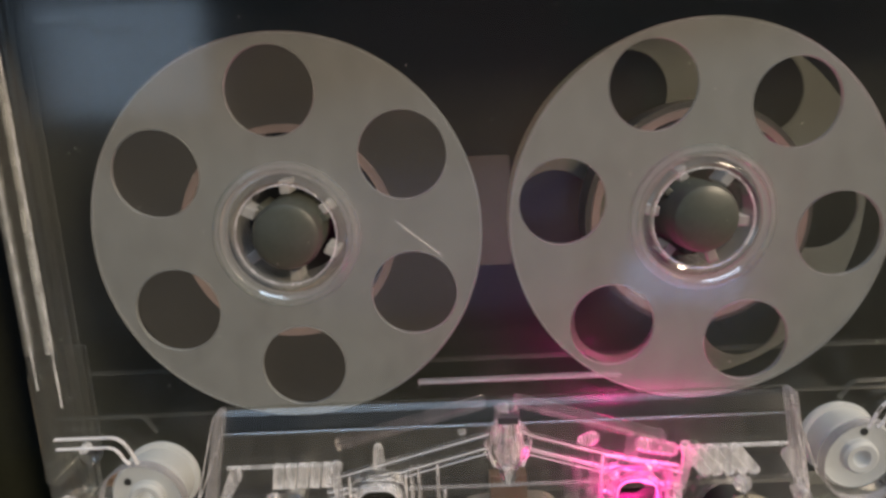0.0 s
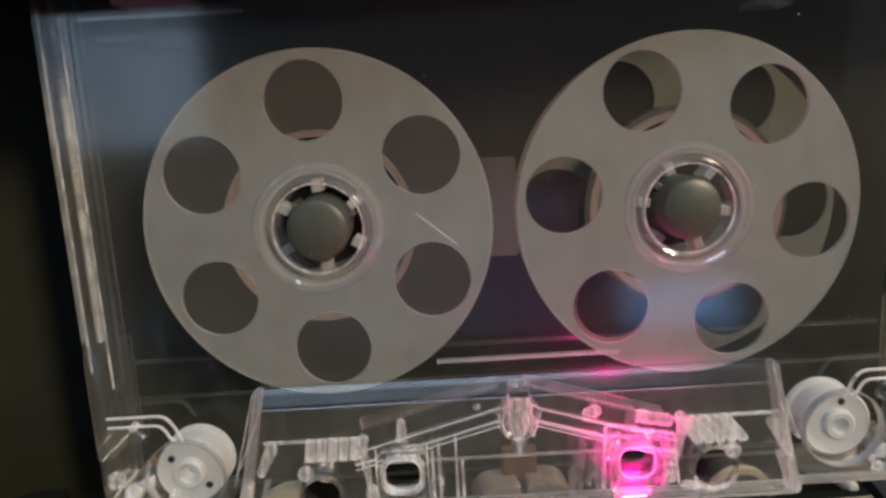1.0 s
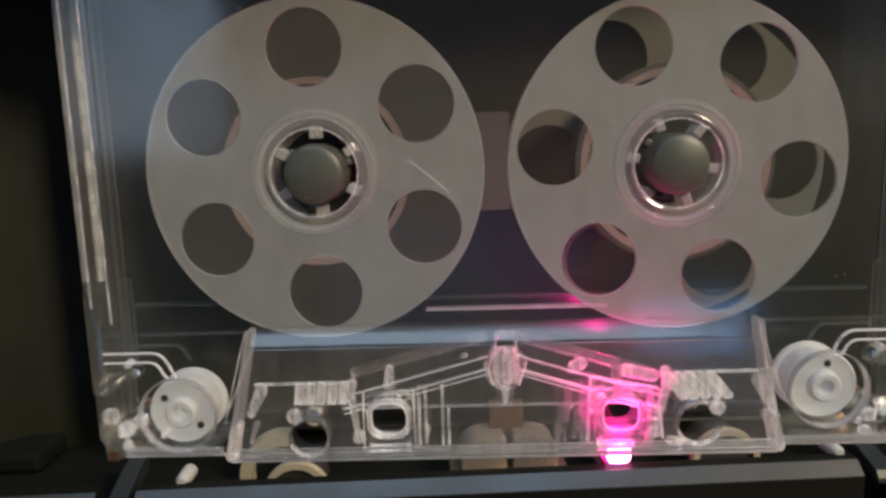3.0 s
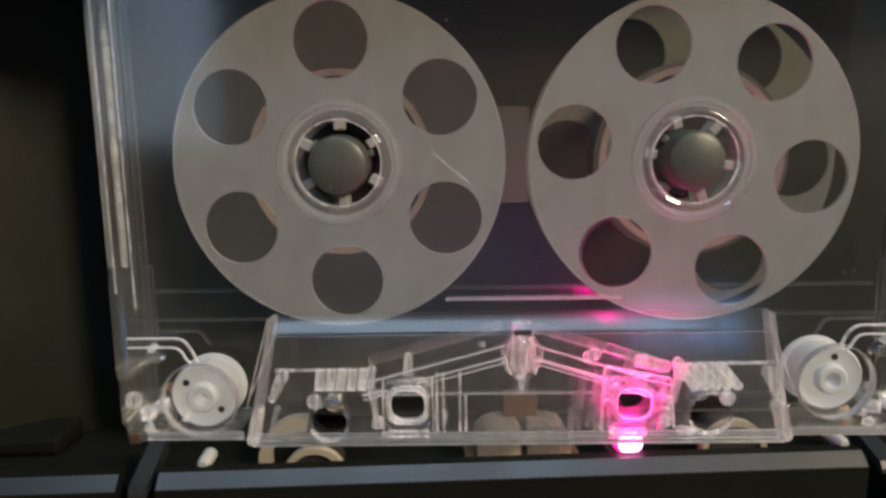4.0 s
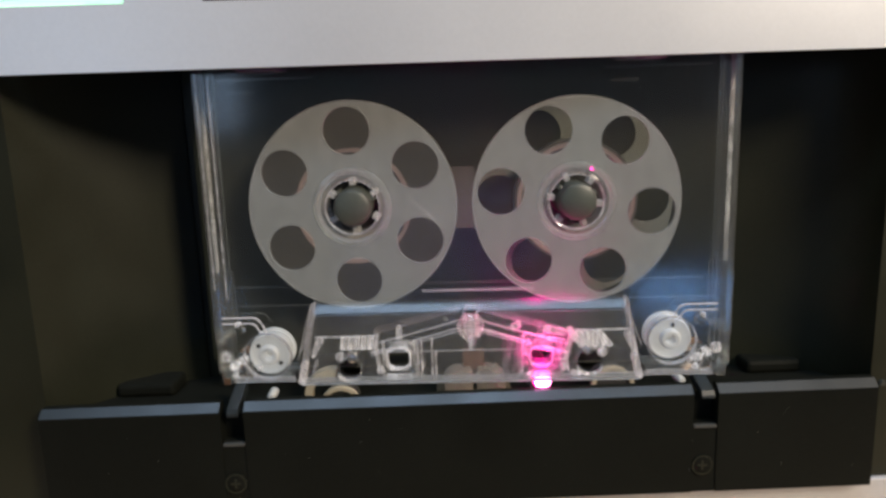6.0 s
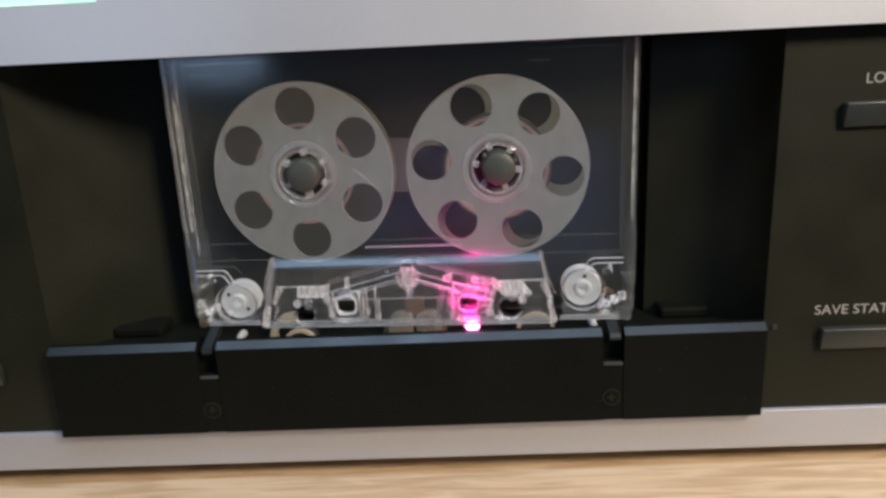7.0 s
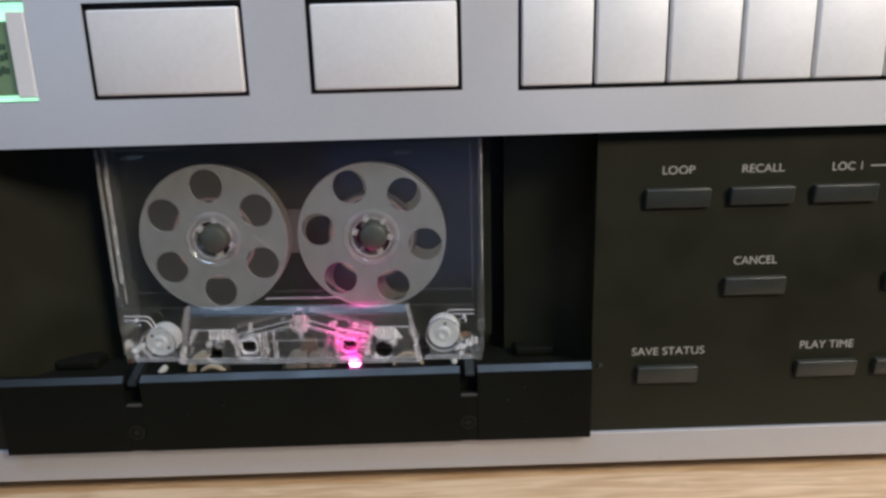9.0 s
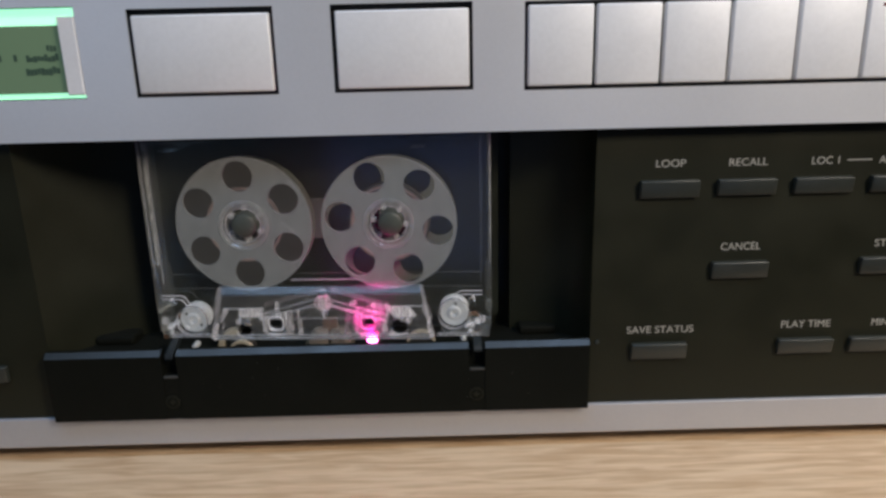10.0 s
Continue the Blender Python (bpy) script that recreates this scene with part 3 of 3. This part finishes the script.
clearpart("back_shell", slab(outline, [list(h) for h in hubs + lowholes], 3.35, 4.35), SHELL, cas, "clear transparent back shell")
for s, w in ((-1, -WL0), (1, W2)):
    x0, x1 = sorted((s * w, s * (w - 1.1)))
    clearpart("side_wall", box(x0, x1, -4.3, 4.3, CZ + 2.5, TOP - 2, 0.35, 2), EDGE, cas, "shiny clear side edge")
    x0, x1 = sorted((s * (w - 2.7), s * (w - 3.1)))
    clearpart("inner_wall", box(x0, x1, -3.3, -1.8, 58, TOP - 3), EDGE, cas)
    x0, x1 = sorted((s * (w + 0.25), s * (w - 1.7)))
    clearpart("grip", box(x0, x1, -4.6, 4.6, CZ + 8, CZ + 21, 0.5, 2), EDGE, cas)
    x0, x1 = sorted((s * w, s * (w - 0.25)))
    clearpart("side_seam", box(x0, x1, -0.6, 0.4, CZ + 21.5, TOP - 3, 0.1), RIM, cas, "bright seam between the shell halves")
    part("corner_chip", box(*sorted((s * (w - 0.9), s * (w - 2.2))), -4.75, -4.62, CZ - 0.1, CZ + 1.2, 0.05), BRASS, cas) if s < 0 else None
    clearpart("corner_foot", box(*sorted((s * (w - 0.4), s * (w - 2.6))), -4.6, 4.2, CZ - 0.3, CZ + 2.6, 0.6, 2), EDGE, cas)
clearpart("top_wall", box(-W2 + 1.5, W2 - 1.5, -4.3, 4.3, TOP - 1.2, TOP, 0.3), EDGE, cas)
clearpart("bottom_wall", box(-W2 + 1.5, -35, -4.3, 4.3, CZ, CZ + 1.0, 0.3), EDGE, cas)
clearpart("bottom_wall", box(35, W2 - 1.5, -4.3, 4.3, CZ, CZ + 1.0, 0.3), EDGE, cas)
for x0, x1 in ((-46, -34), (34, 47)):
    clearpart("bottom_lip", box(x0, x1, -4.5, -3.7, CZ + 0.1, CZ + 1.1, 0.2), RIBWALL, cas)
for tx in (-37, 33):
    clearpart("record_tab", box(tx - 4, tx + 4, -3.3, 3, TOP - 4.0, TOP - 3.4, 0.1), FROST, cas)

clearpart("scratch", bar((-9.8, 76.4), (-5.4, 72.7), 0.09, -4.42, -4.36), LINE, cas, "fine curved scratch on the shell")
# thin pale strips stand for the glints down the side edges
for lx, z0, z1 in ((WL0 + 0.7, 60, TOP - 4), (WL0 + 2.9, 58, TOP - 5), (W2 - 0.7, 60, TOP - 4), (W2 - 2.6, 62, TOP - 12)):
    clearpart("edge_highlight", box(lx - 0.09, lx + 0.09, -4.42, -4.3, z0, z1), RIM if lx < 0 else EDGE, cas)

# raised trapezoid along the tape edge
TZ1 = 57.1
trap = clearpart("trapezoid", slab([(-32.7, CZ + 0.3), (32.9, CZ + 0.3), (30.0, TZ1 - 2.4), (-29.3, TZ1 - 2.4)], [list(h) for h in lowholes], -6.1, -5.4), TRAP, cas, "raised clear front along the tape edge")
clearpart("bevel", prism([(-6.1, TZ1 - 2.2), (-5.92, TZ1 - 1.80), (-5.39, TZ1 - 1.21), (-4.93, TZ1 - 0.69), (-4.42, TZ1 - 0.18), (-4.36, TZ1 - 0.6), (-5.6, TZ1 - 2.2)], -29.2, 29.9), BEVEL, trap, "rounded sloping clear edge")
clearpart("bevel_line", box(-29.0, 29.7, -4.5, -4.36, TZ1 + 0.05, TZ1 + 0.2), EDGE, trap)
clearpart("foot_rail", box(-32.5, 32.7, -6.15, -4.4, CZ - 0.1, CZ + 1.1, 0.3), RAIL, trap)
for x0, x1 in ((-32.3, -29.2), (32.5, 29.9)):
    clearpart("end_wall", capsule((x0, CZ + 0.9), (x1, TZ1 - 0.2), 0.55, -6.3, -4.3, 0.42), RIBWALL, trap, "clear end wall of the raised front")
    clearpart("edge_highlight", bar((x0 - 0.42, CZ + 5), (x1 - 0.38, TZ1), 0.12, -6.4, -6.2), RIM, trap)
    clearpart("edge_highlight", bar((x0 + 0.3, CZ + 7), (x1 + 0.3, TZ1 - 2), 0.10, -6.4, -6.2), RIM, trap)
    clearpart("end_cap", capsule((x0 + 0.05, CZ + 0.9), (x0 + (x1 - x0) * 0.26, CZ + 4.6), 0.72, -6.5, -4.6, 0.55), RIDGE, trap)
clearpart("seam", box(-W2 + 3, -29.8, -4.45, -4.3, 56.5, 56.9), EDGE, cas)
clearpart("seam", box(30.5, W2 - 3, -4.45, -4.3, 56.5, 56.9), EDGE, cas)
clearpart("seam", box(-W2 + 3, W2 - 3, 3.0, 3.3, 58.4, 58.9), EDGE, cas)
clearpart("window_ledge", box(-8.5, 13, -3.3, -2.5, 58.4, 58.8, 0.1), RIBWALL, cas, "clear ledge lit pink by the lamp")

# roof-shaped ribs, centre post and other moulded details behind the raised front
RIBS = ((0.0, -4.6, -3.8, 0.5, CLEARRIB), (-1.75, -4.6, -3.8, 0.75, CLEARRIB), (0.8, 1.2, 2.8, 1.2, LIT))
for zz, y0, y1, wide_, mat in RIBS:
    for side, p, q in ((-1, (-18.8, 48.3 + zz), (-1.2, 53.0 + zz)), (1, (2.0, 53.0 + zz), (19.4, 47.6 + zz))):
        rib = clearpart("rib", bar(p, q, wide_, y0, y1), mat, cas)
        # glints along the rib edges, laid on as pale strips
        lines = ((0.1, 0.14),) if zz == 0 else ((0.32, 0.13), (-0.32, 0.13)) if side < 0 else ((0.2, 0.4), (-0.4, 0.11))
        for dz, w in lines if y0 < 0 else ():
            clearpart("edge_highlight", bar((p[0], p[1] + dz), (q[0], q[1] + dz), w, y0 - 0.06, y0 + 0.1), LINE, rib)
clearpart("rib_web", slab([(-18.8, 48.2), (-1.2, 52.9), (-1.2, 51.3), (-18.8, 46.6)], [], -4.2, -4.0), SHELL, cas)
post = clearpart("centre_post", upright([(0, 56.0), (1.3, 55.8), (1.4, 54.2), (2.1, 53.4), (2.75, 52.2), (2.6, 50.9), (1.9, 49.6), (1.1, 49.0), (0.85, 47.4), (0.4, 46.8), (0, 46.7)], 0.7, -4.0, 11), GLASSY, cas, "clear faceted centre post")
clearpart("post_core", upright([(0, 54.3), (0.9, 54.0), (1.35, 52.5), (1.1, 50.8), (0.4, 49.8), (0, 49.7)], 0.7, -4.0, 7), RIDGE, post)
for ex in (-1, 1):
    clearpart("edge_highlight", capsule((0.7 + ex * 2.4, 52.6), (0.7 + ex * 1.5, 49.9), 0.13, -5.75, -5.4), RIM, post)
    clearpart("edge_highlight", capsule((0.7 + ex * 1.2, 55.0), (0.7 + ex * 1.25, 53.6), 0.12, -5.75, -5.4), RIM, post)
clearpart("post_tip", capsule((0.7, 49.4), (0.7, 47.3), 0.5, -4.8, -4.2, 0.2), RIM, post)
part("post_slot", box(-0.4, 1.8, -5.6, -5.42, 54.7, 55.4, 0.05), GAP, post)
for px, pz in ((-44.6, 53.0), (44.8, 53.0), (-41.0, 44.0), (42.6, 44.0)):
    clearpart("small_pin", lathe([(0, -4.7), (0.35, -4.65), (0.5, -4.3), (0.5, -3.4)], px, pz, 14), GLINT, cas, "", True)
for px, pz in ((7.2, 45.0), (8.0, 46.6), (8.8, 44.4), (9.5, 47.4), (10.3, 45.2), (10.9, 48.4), (17.6, 47.0), (18.7, 44.6), (19.6, 47.6), (6.6, 43.2)):
    clearpart("prong", capsule((px, pz - 1.7), (px + 0.35, pz + 1.5), 0.16, -4.8, -3.6, 0.24), LIT, cas)
# plate added to spread the magenta glow between the ribs
clearpart("glow_plate", slab(rounded(6.6, 20.4, 41.9, 49.4, 1.2), [rounded(12.1, 16.0, 44.5, 48.0, 1.4)], -3.1, -2.9), LAMPGLOW, cas, "added clear plate for the magenta lamp glow")
# studs added where magenta glints of the lamp appear
clearpart("glint_stud", capsule((-4.3, 53.0), (-4.0, 53.0), 0.32, -3.9, -3.4), RIDGE, cas)
clearpart("glint_stud", capsule((9.0, 51.2), (9.9, 51.6), 0.75, -3.9, -3.0), RIDGE, cas, "added stud for a magenta glint")
clearpart("glint_stud", capsule((15.2, 50.6), (18.4, 49.9), 0.8, -3.9, -3.0), RIDGE, cas, "added stud for a magenta glint")
clearpart("glint_stud", capsule((20.2, 42.3), (21.4, 42.1), 0.5, -5.4, -4.6), RIDGE, cas, "added stud for a magenta glint")
# thin pale bars for the lit block edges round the lamp
for p, q in (((10.3, 42.6), (10.7, 50.4)), ((10.7, 50.5), (18.7, 48.9)), ((18.7, 48.8), (19.3, 42.6)), ((10.5, 46.2), (12.0, 46.3)), ((19.0, 45.0), (16.8, 45.2))):
    clearpart("lamp_frame", bar(p, q, 0.26, -5.3, -4.9), RIM, cas, "edge highlight bar lit magenta by the lamp")
clearpart("lamp_wall", box(10.0, 10.6, -5.8, -3.6, 42.4, 48.6, 0.2), LIT, cas)
clearpart("lamp_wall", box(17.6, 18.1, -5.8, -3.6, 42.4, 48.6, 0.2), LIT, cas)
# bar added in place of the lamp's reflection in the foot rail
clearpart("lamp_reflection", capsule((11.9, 42.3), (15.2, 42.3), 0.6, -6.0, -5.2), RIM, cas, "added frosted bar for the lamp reflection")
clearpart("cross_rib", box(-19, 19, -4.5, -4.1, 46.8, 47.05), RIBWALL, cas)
for cx in (-13.2, 14.0):
    rim = slab(rounded(cx - 2.6, cx + 2.6, 43.9, 48.7, 1.7), [rounded(cx - 2.05, cx + 2.05, 44.45, 48.15, 1.45)], -6.6, -5.7)
    # the guide by the lamp takes the glow-tinted plastic
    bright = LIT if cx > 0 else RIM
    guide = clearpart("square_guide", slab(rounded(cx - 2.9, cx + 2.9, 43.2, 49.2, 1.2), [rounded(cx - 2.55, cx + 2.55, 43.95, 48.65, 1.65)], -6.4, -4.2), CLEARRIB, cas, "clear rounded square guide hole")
    clearpart("guide_rim", rim, bright, guide, "rounded rim with pale highlight haze", True)
    clearpart("rim_highlight", slab(rounded(cx - 2.14, cx + 2.14, 44.36, 48.24, 1.5), [rounded(cx - 2.03, cx + 2.03, 44.47, 48.13, 1.43)], -6.66, -6.4), LINE, guide)
    for bz in (42.95, 42.25):
        clearpart("guide_bar", capsule((cx - 2.4, bz), (cx + 2.4, bz), 0.13, -6.45, -6.0), bright, guide)
    for gx in (-3.05, 3.05):
        clearpart("guide_side", capsule((cx + gx, 42.6), (cx + gx * 0.97, 49.4), 0.09, -6.4, -5.6), bright, guide)
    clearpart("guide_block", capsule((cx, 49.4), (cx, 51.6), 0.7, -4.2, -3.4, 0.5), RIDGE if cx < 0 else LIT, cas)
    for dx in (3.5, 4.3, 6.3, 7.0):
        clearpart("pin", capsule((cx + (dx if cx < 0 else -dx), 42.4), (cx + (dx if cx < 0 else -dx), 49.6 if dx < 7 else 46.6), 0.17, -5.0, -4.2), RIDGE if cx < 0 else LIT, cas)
    clearpart("pin_knob", lathe([(0, -5.4), (0.8, -5.2), (0.9, -4.4), (0.8, 2)], cx + (3.9 if cx < 0 else -3.9), 43.8, 16), CLEARRIB, cas, "", True)
for cx, hz, hr in ((-22.8, 44.1, 2.2), (23.2, 44.9, 2.45)):
    clearpart("hole_rim", ring(cx, hz, hr - 0.05, hr + 0.17, -6.35, -5.5, 36), CLEARRIB, cas, "clear rim round a hole", True)
    # pale crescent painted as the hole's lower highlight
    clearpart("highlight_crescent", slab(circle(cx, hz, hr + 0.25, 16, 200, 340) + circle(cx, hz + 0.15, hr, 16, 204, 336)[::-1], [], -6.5, -6.2), RIM, cas)
    sx = 1 if cx < 0 else -1
    ox, oz = (1.2, -0.9) if cx < 0 else (0.3, -0.2)
    lean, wide_, low, high = (0.35, 1.12, 47.3, 50.0) if cx < 0 else (-2.6, 1.2, 46.9, 50.4)
    for k in range(5):
        x = cx + sx * (-2.6 + k * 1.32) + ox
        if cx < 0:
            plate = bar((x - lean * 0.5, low), (x + lean * 0.5, high), wide_, -4.25, -3.3)
        else:
            plate = capsule((x - lean * 0.5, low + 0.5), (x + lean * 0.5 + 0.5, high - 0.6), 0.5, -4.25, -3.3, 0.62)
        clearpart("ridge", plate, PLATE, cas, "frosted slanting plate")
        # pale strip as the highlight on each plate's edge
        clearpart("ridge_highlight", bar((x - lean * 0.5 - 0.45, low), (x + lean * 0.5 - 0.45, high), 0.16, -4.34, -4.2), RIM, cas)
    clearpart("ridge_top", box(*sorted((cx - sx * 8.0 + ox, cx + sx * 4.4 + ox)), -4.3, -3.9, high - 0.1, high + 0.2), RIM, cas)
    clearpart("strut", capsule((cx + sx * 4.9 + ox * 0.6, 43.7), (cx + sx * 3.6 + ox, 49.8 + oz * 0.2), 0.3, -5.0, -4.3, 0.55), RIDGE, cas)
    clearpart("strut_head", capsule((cx + sx * 3.3 + ox, 49.4 + oz), (cx + sx * 3.9 + ox, 51.0 + oz), 0.8, -4.9, -4.2, 0.65), RIDGE, cas)
    clearpart("strut_knob", lathe([(0, -5.4), (0.6, -5.3), (0.85, -4.9), (0.8, -4.3), (0, -4.2)], cx + sx * 5.0 + ox * 0.6, 43.4, 16), RIDGE, cas, "", True)
    clearpart("strut_knob", lathe([(0, -5.4), (0.6, -5.3), (0.95, -4.9), (0.9, -4.3), (0, -4.2)], cx - sx * 2.5 + ox * 0.4, 46.2, 16), RIDGE, cas, "", True)
    clearpart("strut", capsule((cx - sx * 8.4 + ox, 46.6), (cx - sx * 7.0 + ox, 49.5), 0.5, -4.9, -4.4, 0.75), RIDGE, cas)
    clearpart("strut", capsule((cx - sx * 8.6 + ox, 43.0), (cx - sx * 7.8 + ox, 45.4), 0.2, -4.9, -4.4, 0.35), RIBWALL, cas)
    clearpart("shelf_rib", box(*sorted((cx - sx * 8.5, cx + sx * 0.5)), -4.4, -4.0, 46.3, 46.7), CLEARRIB, cas)

# guide rollers, screw bosses and corner frames
lumps = random.Random(5)
for s, cx, cz in ((-1, -39.2, 46.3), (1, 39.1, 47.9)):
    rol = clearpart("guide_roller", lathe([(0.85, -3.0), (1.0, -3.6), (1.6, -3.65), (1.9, -3.4), (2.0, -2.75), (3.4, -2.65), (3.9, -2.75), (4.15, -2.5), (4.2, -2.1), (4.0, -1.9), (3.85, -1.8), (3.85, 0.8), (4.2, 1.0), (4.35, 1.4), (4.2, 1.8), (0.8, 1.9), (0.85, -3.0)], cx, cz, 48), ROLLER, cas, "white translucent guide roller", True)
    part("axle", lathe([(0, -1.4), (0.6, -1.4), (0.8, -1.2), (0.8, 3), (0, 3)], cx, cz, 20), NYLON, rol, "", True)
    for a in (-40, 140) if s < 0 else (80,):
        part("notch", lathe([(0, -2.78), (0.42, -2.76), (0.45, -2.5), (0, -2.5)], cx + 2.75 * math.cos(radians(a)), cz + 2.75 * math.sin(radians(a)), 16), GAP, rol)
    clearpart("roller_rim", ring(cx, cz, 4.55, 4.75, -4.5, -3.4, 40), RIBWALL, cas, "", True)
    bx, bz = s * 45.0, 43.9
    clearpart("screw_boss", lathe([(0, -3.7), (0.9, -4.1), (1.7, -3.9), (2.3, -3.2), (2.5, 0.0), (2.5, 3.0), (0, 3.0)], bx, bz, 9), GLASSY, cas, "sparkling clear screw boss")
    # pale hazy lumps among the clear ones imitate sparkle
    for ox, oz, q in ((-1.0, 0.5, 1.3), (0.8, -0.9, 1.5), (0.9, 1.5, 1.1), (-0.9, -1.3, 1.0)):
        lump = bmesh.new()
        bmesh.ops.create_icosphere(lump, subdivisions=1, radius=q)
        for v in lump.verts:
            v.co = Vector((bx + ox, -3.4, bz + oz)) + v.co * lumps.uniform(0.65, 1.15)
        clearpart("boss_facet", lump, RIM if q < 1.4 else CLEARRIB, cas)
    part("corner_screw", lathe([(0, 1.0), (1.3, 1.2), (1.4, 2.0), (0, 2.2)], bx, bz + 1.2, 16), BRASS, cas, "", True)
    clearpart("small_pin", lathe([(0, -4.6), (0.7, -4.5), (1.0, -4.0), (1.1, -3.0), (0, -3.0)], s * 44.4, 52.0, 20), CLEARRIB, cas, "", True)
    dz = -0.6 if s < 0 else 0.2
    # each corner rib is two pale lines, its edge glints
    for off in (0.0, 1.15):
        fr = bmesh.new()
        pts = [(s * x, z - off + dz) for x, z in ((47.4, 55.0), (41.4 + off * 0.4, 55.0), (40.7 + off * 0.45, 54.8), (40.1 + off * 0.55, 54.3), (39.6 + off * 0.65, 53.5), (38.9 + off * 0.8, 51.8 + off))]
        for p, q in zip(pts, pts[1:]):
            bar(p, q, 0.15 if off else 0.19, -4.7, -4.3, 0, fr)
        clearpart("corner_rib", fr, LINE, cas, "clear corner rib drawn as pale highlight lines")
    far = bmesh.new()
    for p, q in zip(pts, pts[1:]):
        bar(p, q, 0.3, 2.6, 3.2, 0, far)
    clearpart("far_corner_rib", far, EDGE, cas)
    clearpart("grip_notch", box(*sorted((s * 46.5, s * 48.4)), -4.75, -3.4, 45.4, 47.4, 0.5), RIDGE, cas)
for x0, x1 in ((-45, -27), (26, 45)):
    clearpart("top_rib", box(x0, x1, -3.3, -2.9, TOP - 5.6, TOP - 5.2), EDGE, cas)
    clearpart("top_rib", box(x0 + 2, x0 + 6, -3.3, 1, TOP - 8.0, TOP - 7.4), EDGE, cas)
clearpart("slip_sheet", slab(rounded(-6, 2.2, 69.8, 81.8, 0.4), [], 2.4, 2.6), SMOKE, cas, "grey translucent strip between the reels")

# ---- the two small open reels ----


def reel(hx, hz, ry, radius, turn, tape_radius, label):
    px, py = placed(hx, 0)
    py += ry
    r = thing("tape_reel", (px, py, hz), label, "tape reel", "reels in the cassette", turn=TURN)

    def six(a0):
        return [circle(px + 14.2 * math.cos(radians(a0 + 60 * k)), hz + 14.2 * math.sin(radians(a0 + 60 * k)), 4.45, 32) for k in range(6)]

    f = clearpart("front_flange", slab(circle(px, hz, radius, 96), [circle(px, hz, 6.2, 40), *six(turn)], py - 2.75, py - 2.3), FLANGE, r, "smoked translucent grey flange with six round holes")
    clearpart("rim", ring(px, hz, radius - 0.22, radius + 0.05, py - 2.83, py - 2.35, 96), HUB, f, "", True)
    for hole in six(turn):
        cx, cz = sum(p[0] for p in hole) / len(hole), sum(p[1] for p in hole) / len(hole)
        clearpart("hole_edge", ring(cx, cz, 4.36, 4.47, py - 2.78, py - 2.28, 32), HUB, f, "", True)
    clearpart("back_flange", slab(circle(px, hz, radius - 0.1, 96), [circle(px, hz, 6.2, 40), *six(turn + 7)], py + 2.1, py + 2.5), FLANGEBACK, r, "smoked translucent grey flange with six round holes")
    clearpart("hub_ring", lathe([(5.1, py - 2.6), (5.1, py - 3.3), (5.5, py - 3.5), (6.0, py - 3.2), (6.4, py - 3.2), (6.7, py - 3.5), (7.2, py - 3.4), (7.4, py - 2.7), (7.4, py + 2.4), (5.1, py + 2.4), (5.1, py - 2.6)], px, hz, 56), HUB, r, "shiny clear hub ring", True)
    # thin pale rings stand for highlights on the hub
    for r0, r1, y in ((5.02, 5.2, -3.42), (6.62, 6.78, -3.58), (7.25, 7.45, -3.2)):
        clearpart("hub_highlight", ring(px, hz, r0, r1, py + y, py + y + 0.25, 56), RIM if r0 < 6 else EDGE, r, "", True)
    for k in range(6):
        a = radians(turn + 60 * k)
        p, q = (px + 3.95 * math.cos(a), hz + 3.95 * math.sin(a)), (px + 5.4 * math.cos(a), hz + 5.4 * math.sin(a))
        clearpart("tooth", bar(p, q, 1.1, py - 1.6, py + 1.6), TOOTH, r, "milky hub tooth")
    clearpart("core", ring(px, hz, 10.2, 11.0, py - 2.2, py + 2.0, 56), LEADER, r, "pale pinkish hub core", True)
    words = "wound dark brown tape" if tape_radius > 12 else "a few turns of brown tape"
    part("tape_pack", ring(px, hz, 11.0, tape_radius, py - 1.9, py + 1.9, 80), TAPE, r, words)
    return r


reel(-20.95, 75.25, -0.4, 19.7, 32, 18.6, "smoked grey reel full of brown tape, six round holes")
reel(21.0, 75.1, -0.1, 19.4, 51, 11.6, "smoked grey nearly empty reel with six round holes")


# ---- dust on the cassette's front and on the flap ----
rnd = random.Random(11)


def flakes(count, x0, x1, z0, z1, y):
    bm = bmesh.new()
    for _ in range(count):
        cx, cz, d, a = rnd.uniform(x0, x1), rnd.uniform(z0, z1), rnd.uniform(0.03, 0.09), rnd.uniform(0, 3.1)
        pts = [(cx + d * rnd.uniform(0.6, 1.6) * math.cos(a + 1.57 * k), y - 0.02, cz + d * math.sin(a + 1.57 * k)) for k in range(4)]
        top = bm.verts.new((cx, y - 0.06, cz))
        ring_ = [bm.verts.new(p) for p in pts]
        for k in range(4):
            bm.faces.new((ring_[k], ring_[(k + 1) % 4], top))
    return bm


dust = single("dust", flakes(130, -48, 48, 58, 100, -4.36), INK, "pale dust specks on the clear cassette", "dust", kind="stuff")
dust.matrix_world = pose(0, 0, 0, 0, 0, TURN)
single("dust", flakes(26, -80, 77, 19, 36, YL), INK, "a few pale dust specks on the black flap", "dust", kind="stuff")
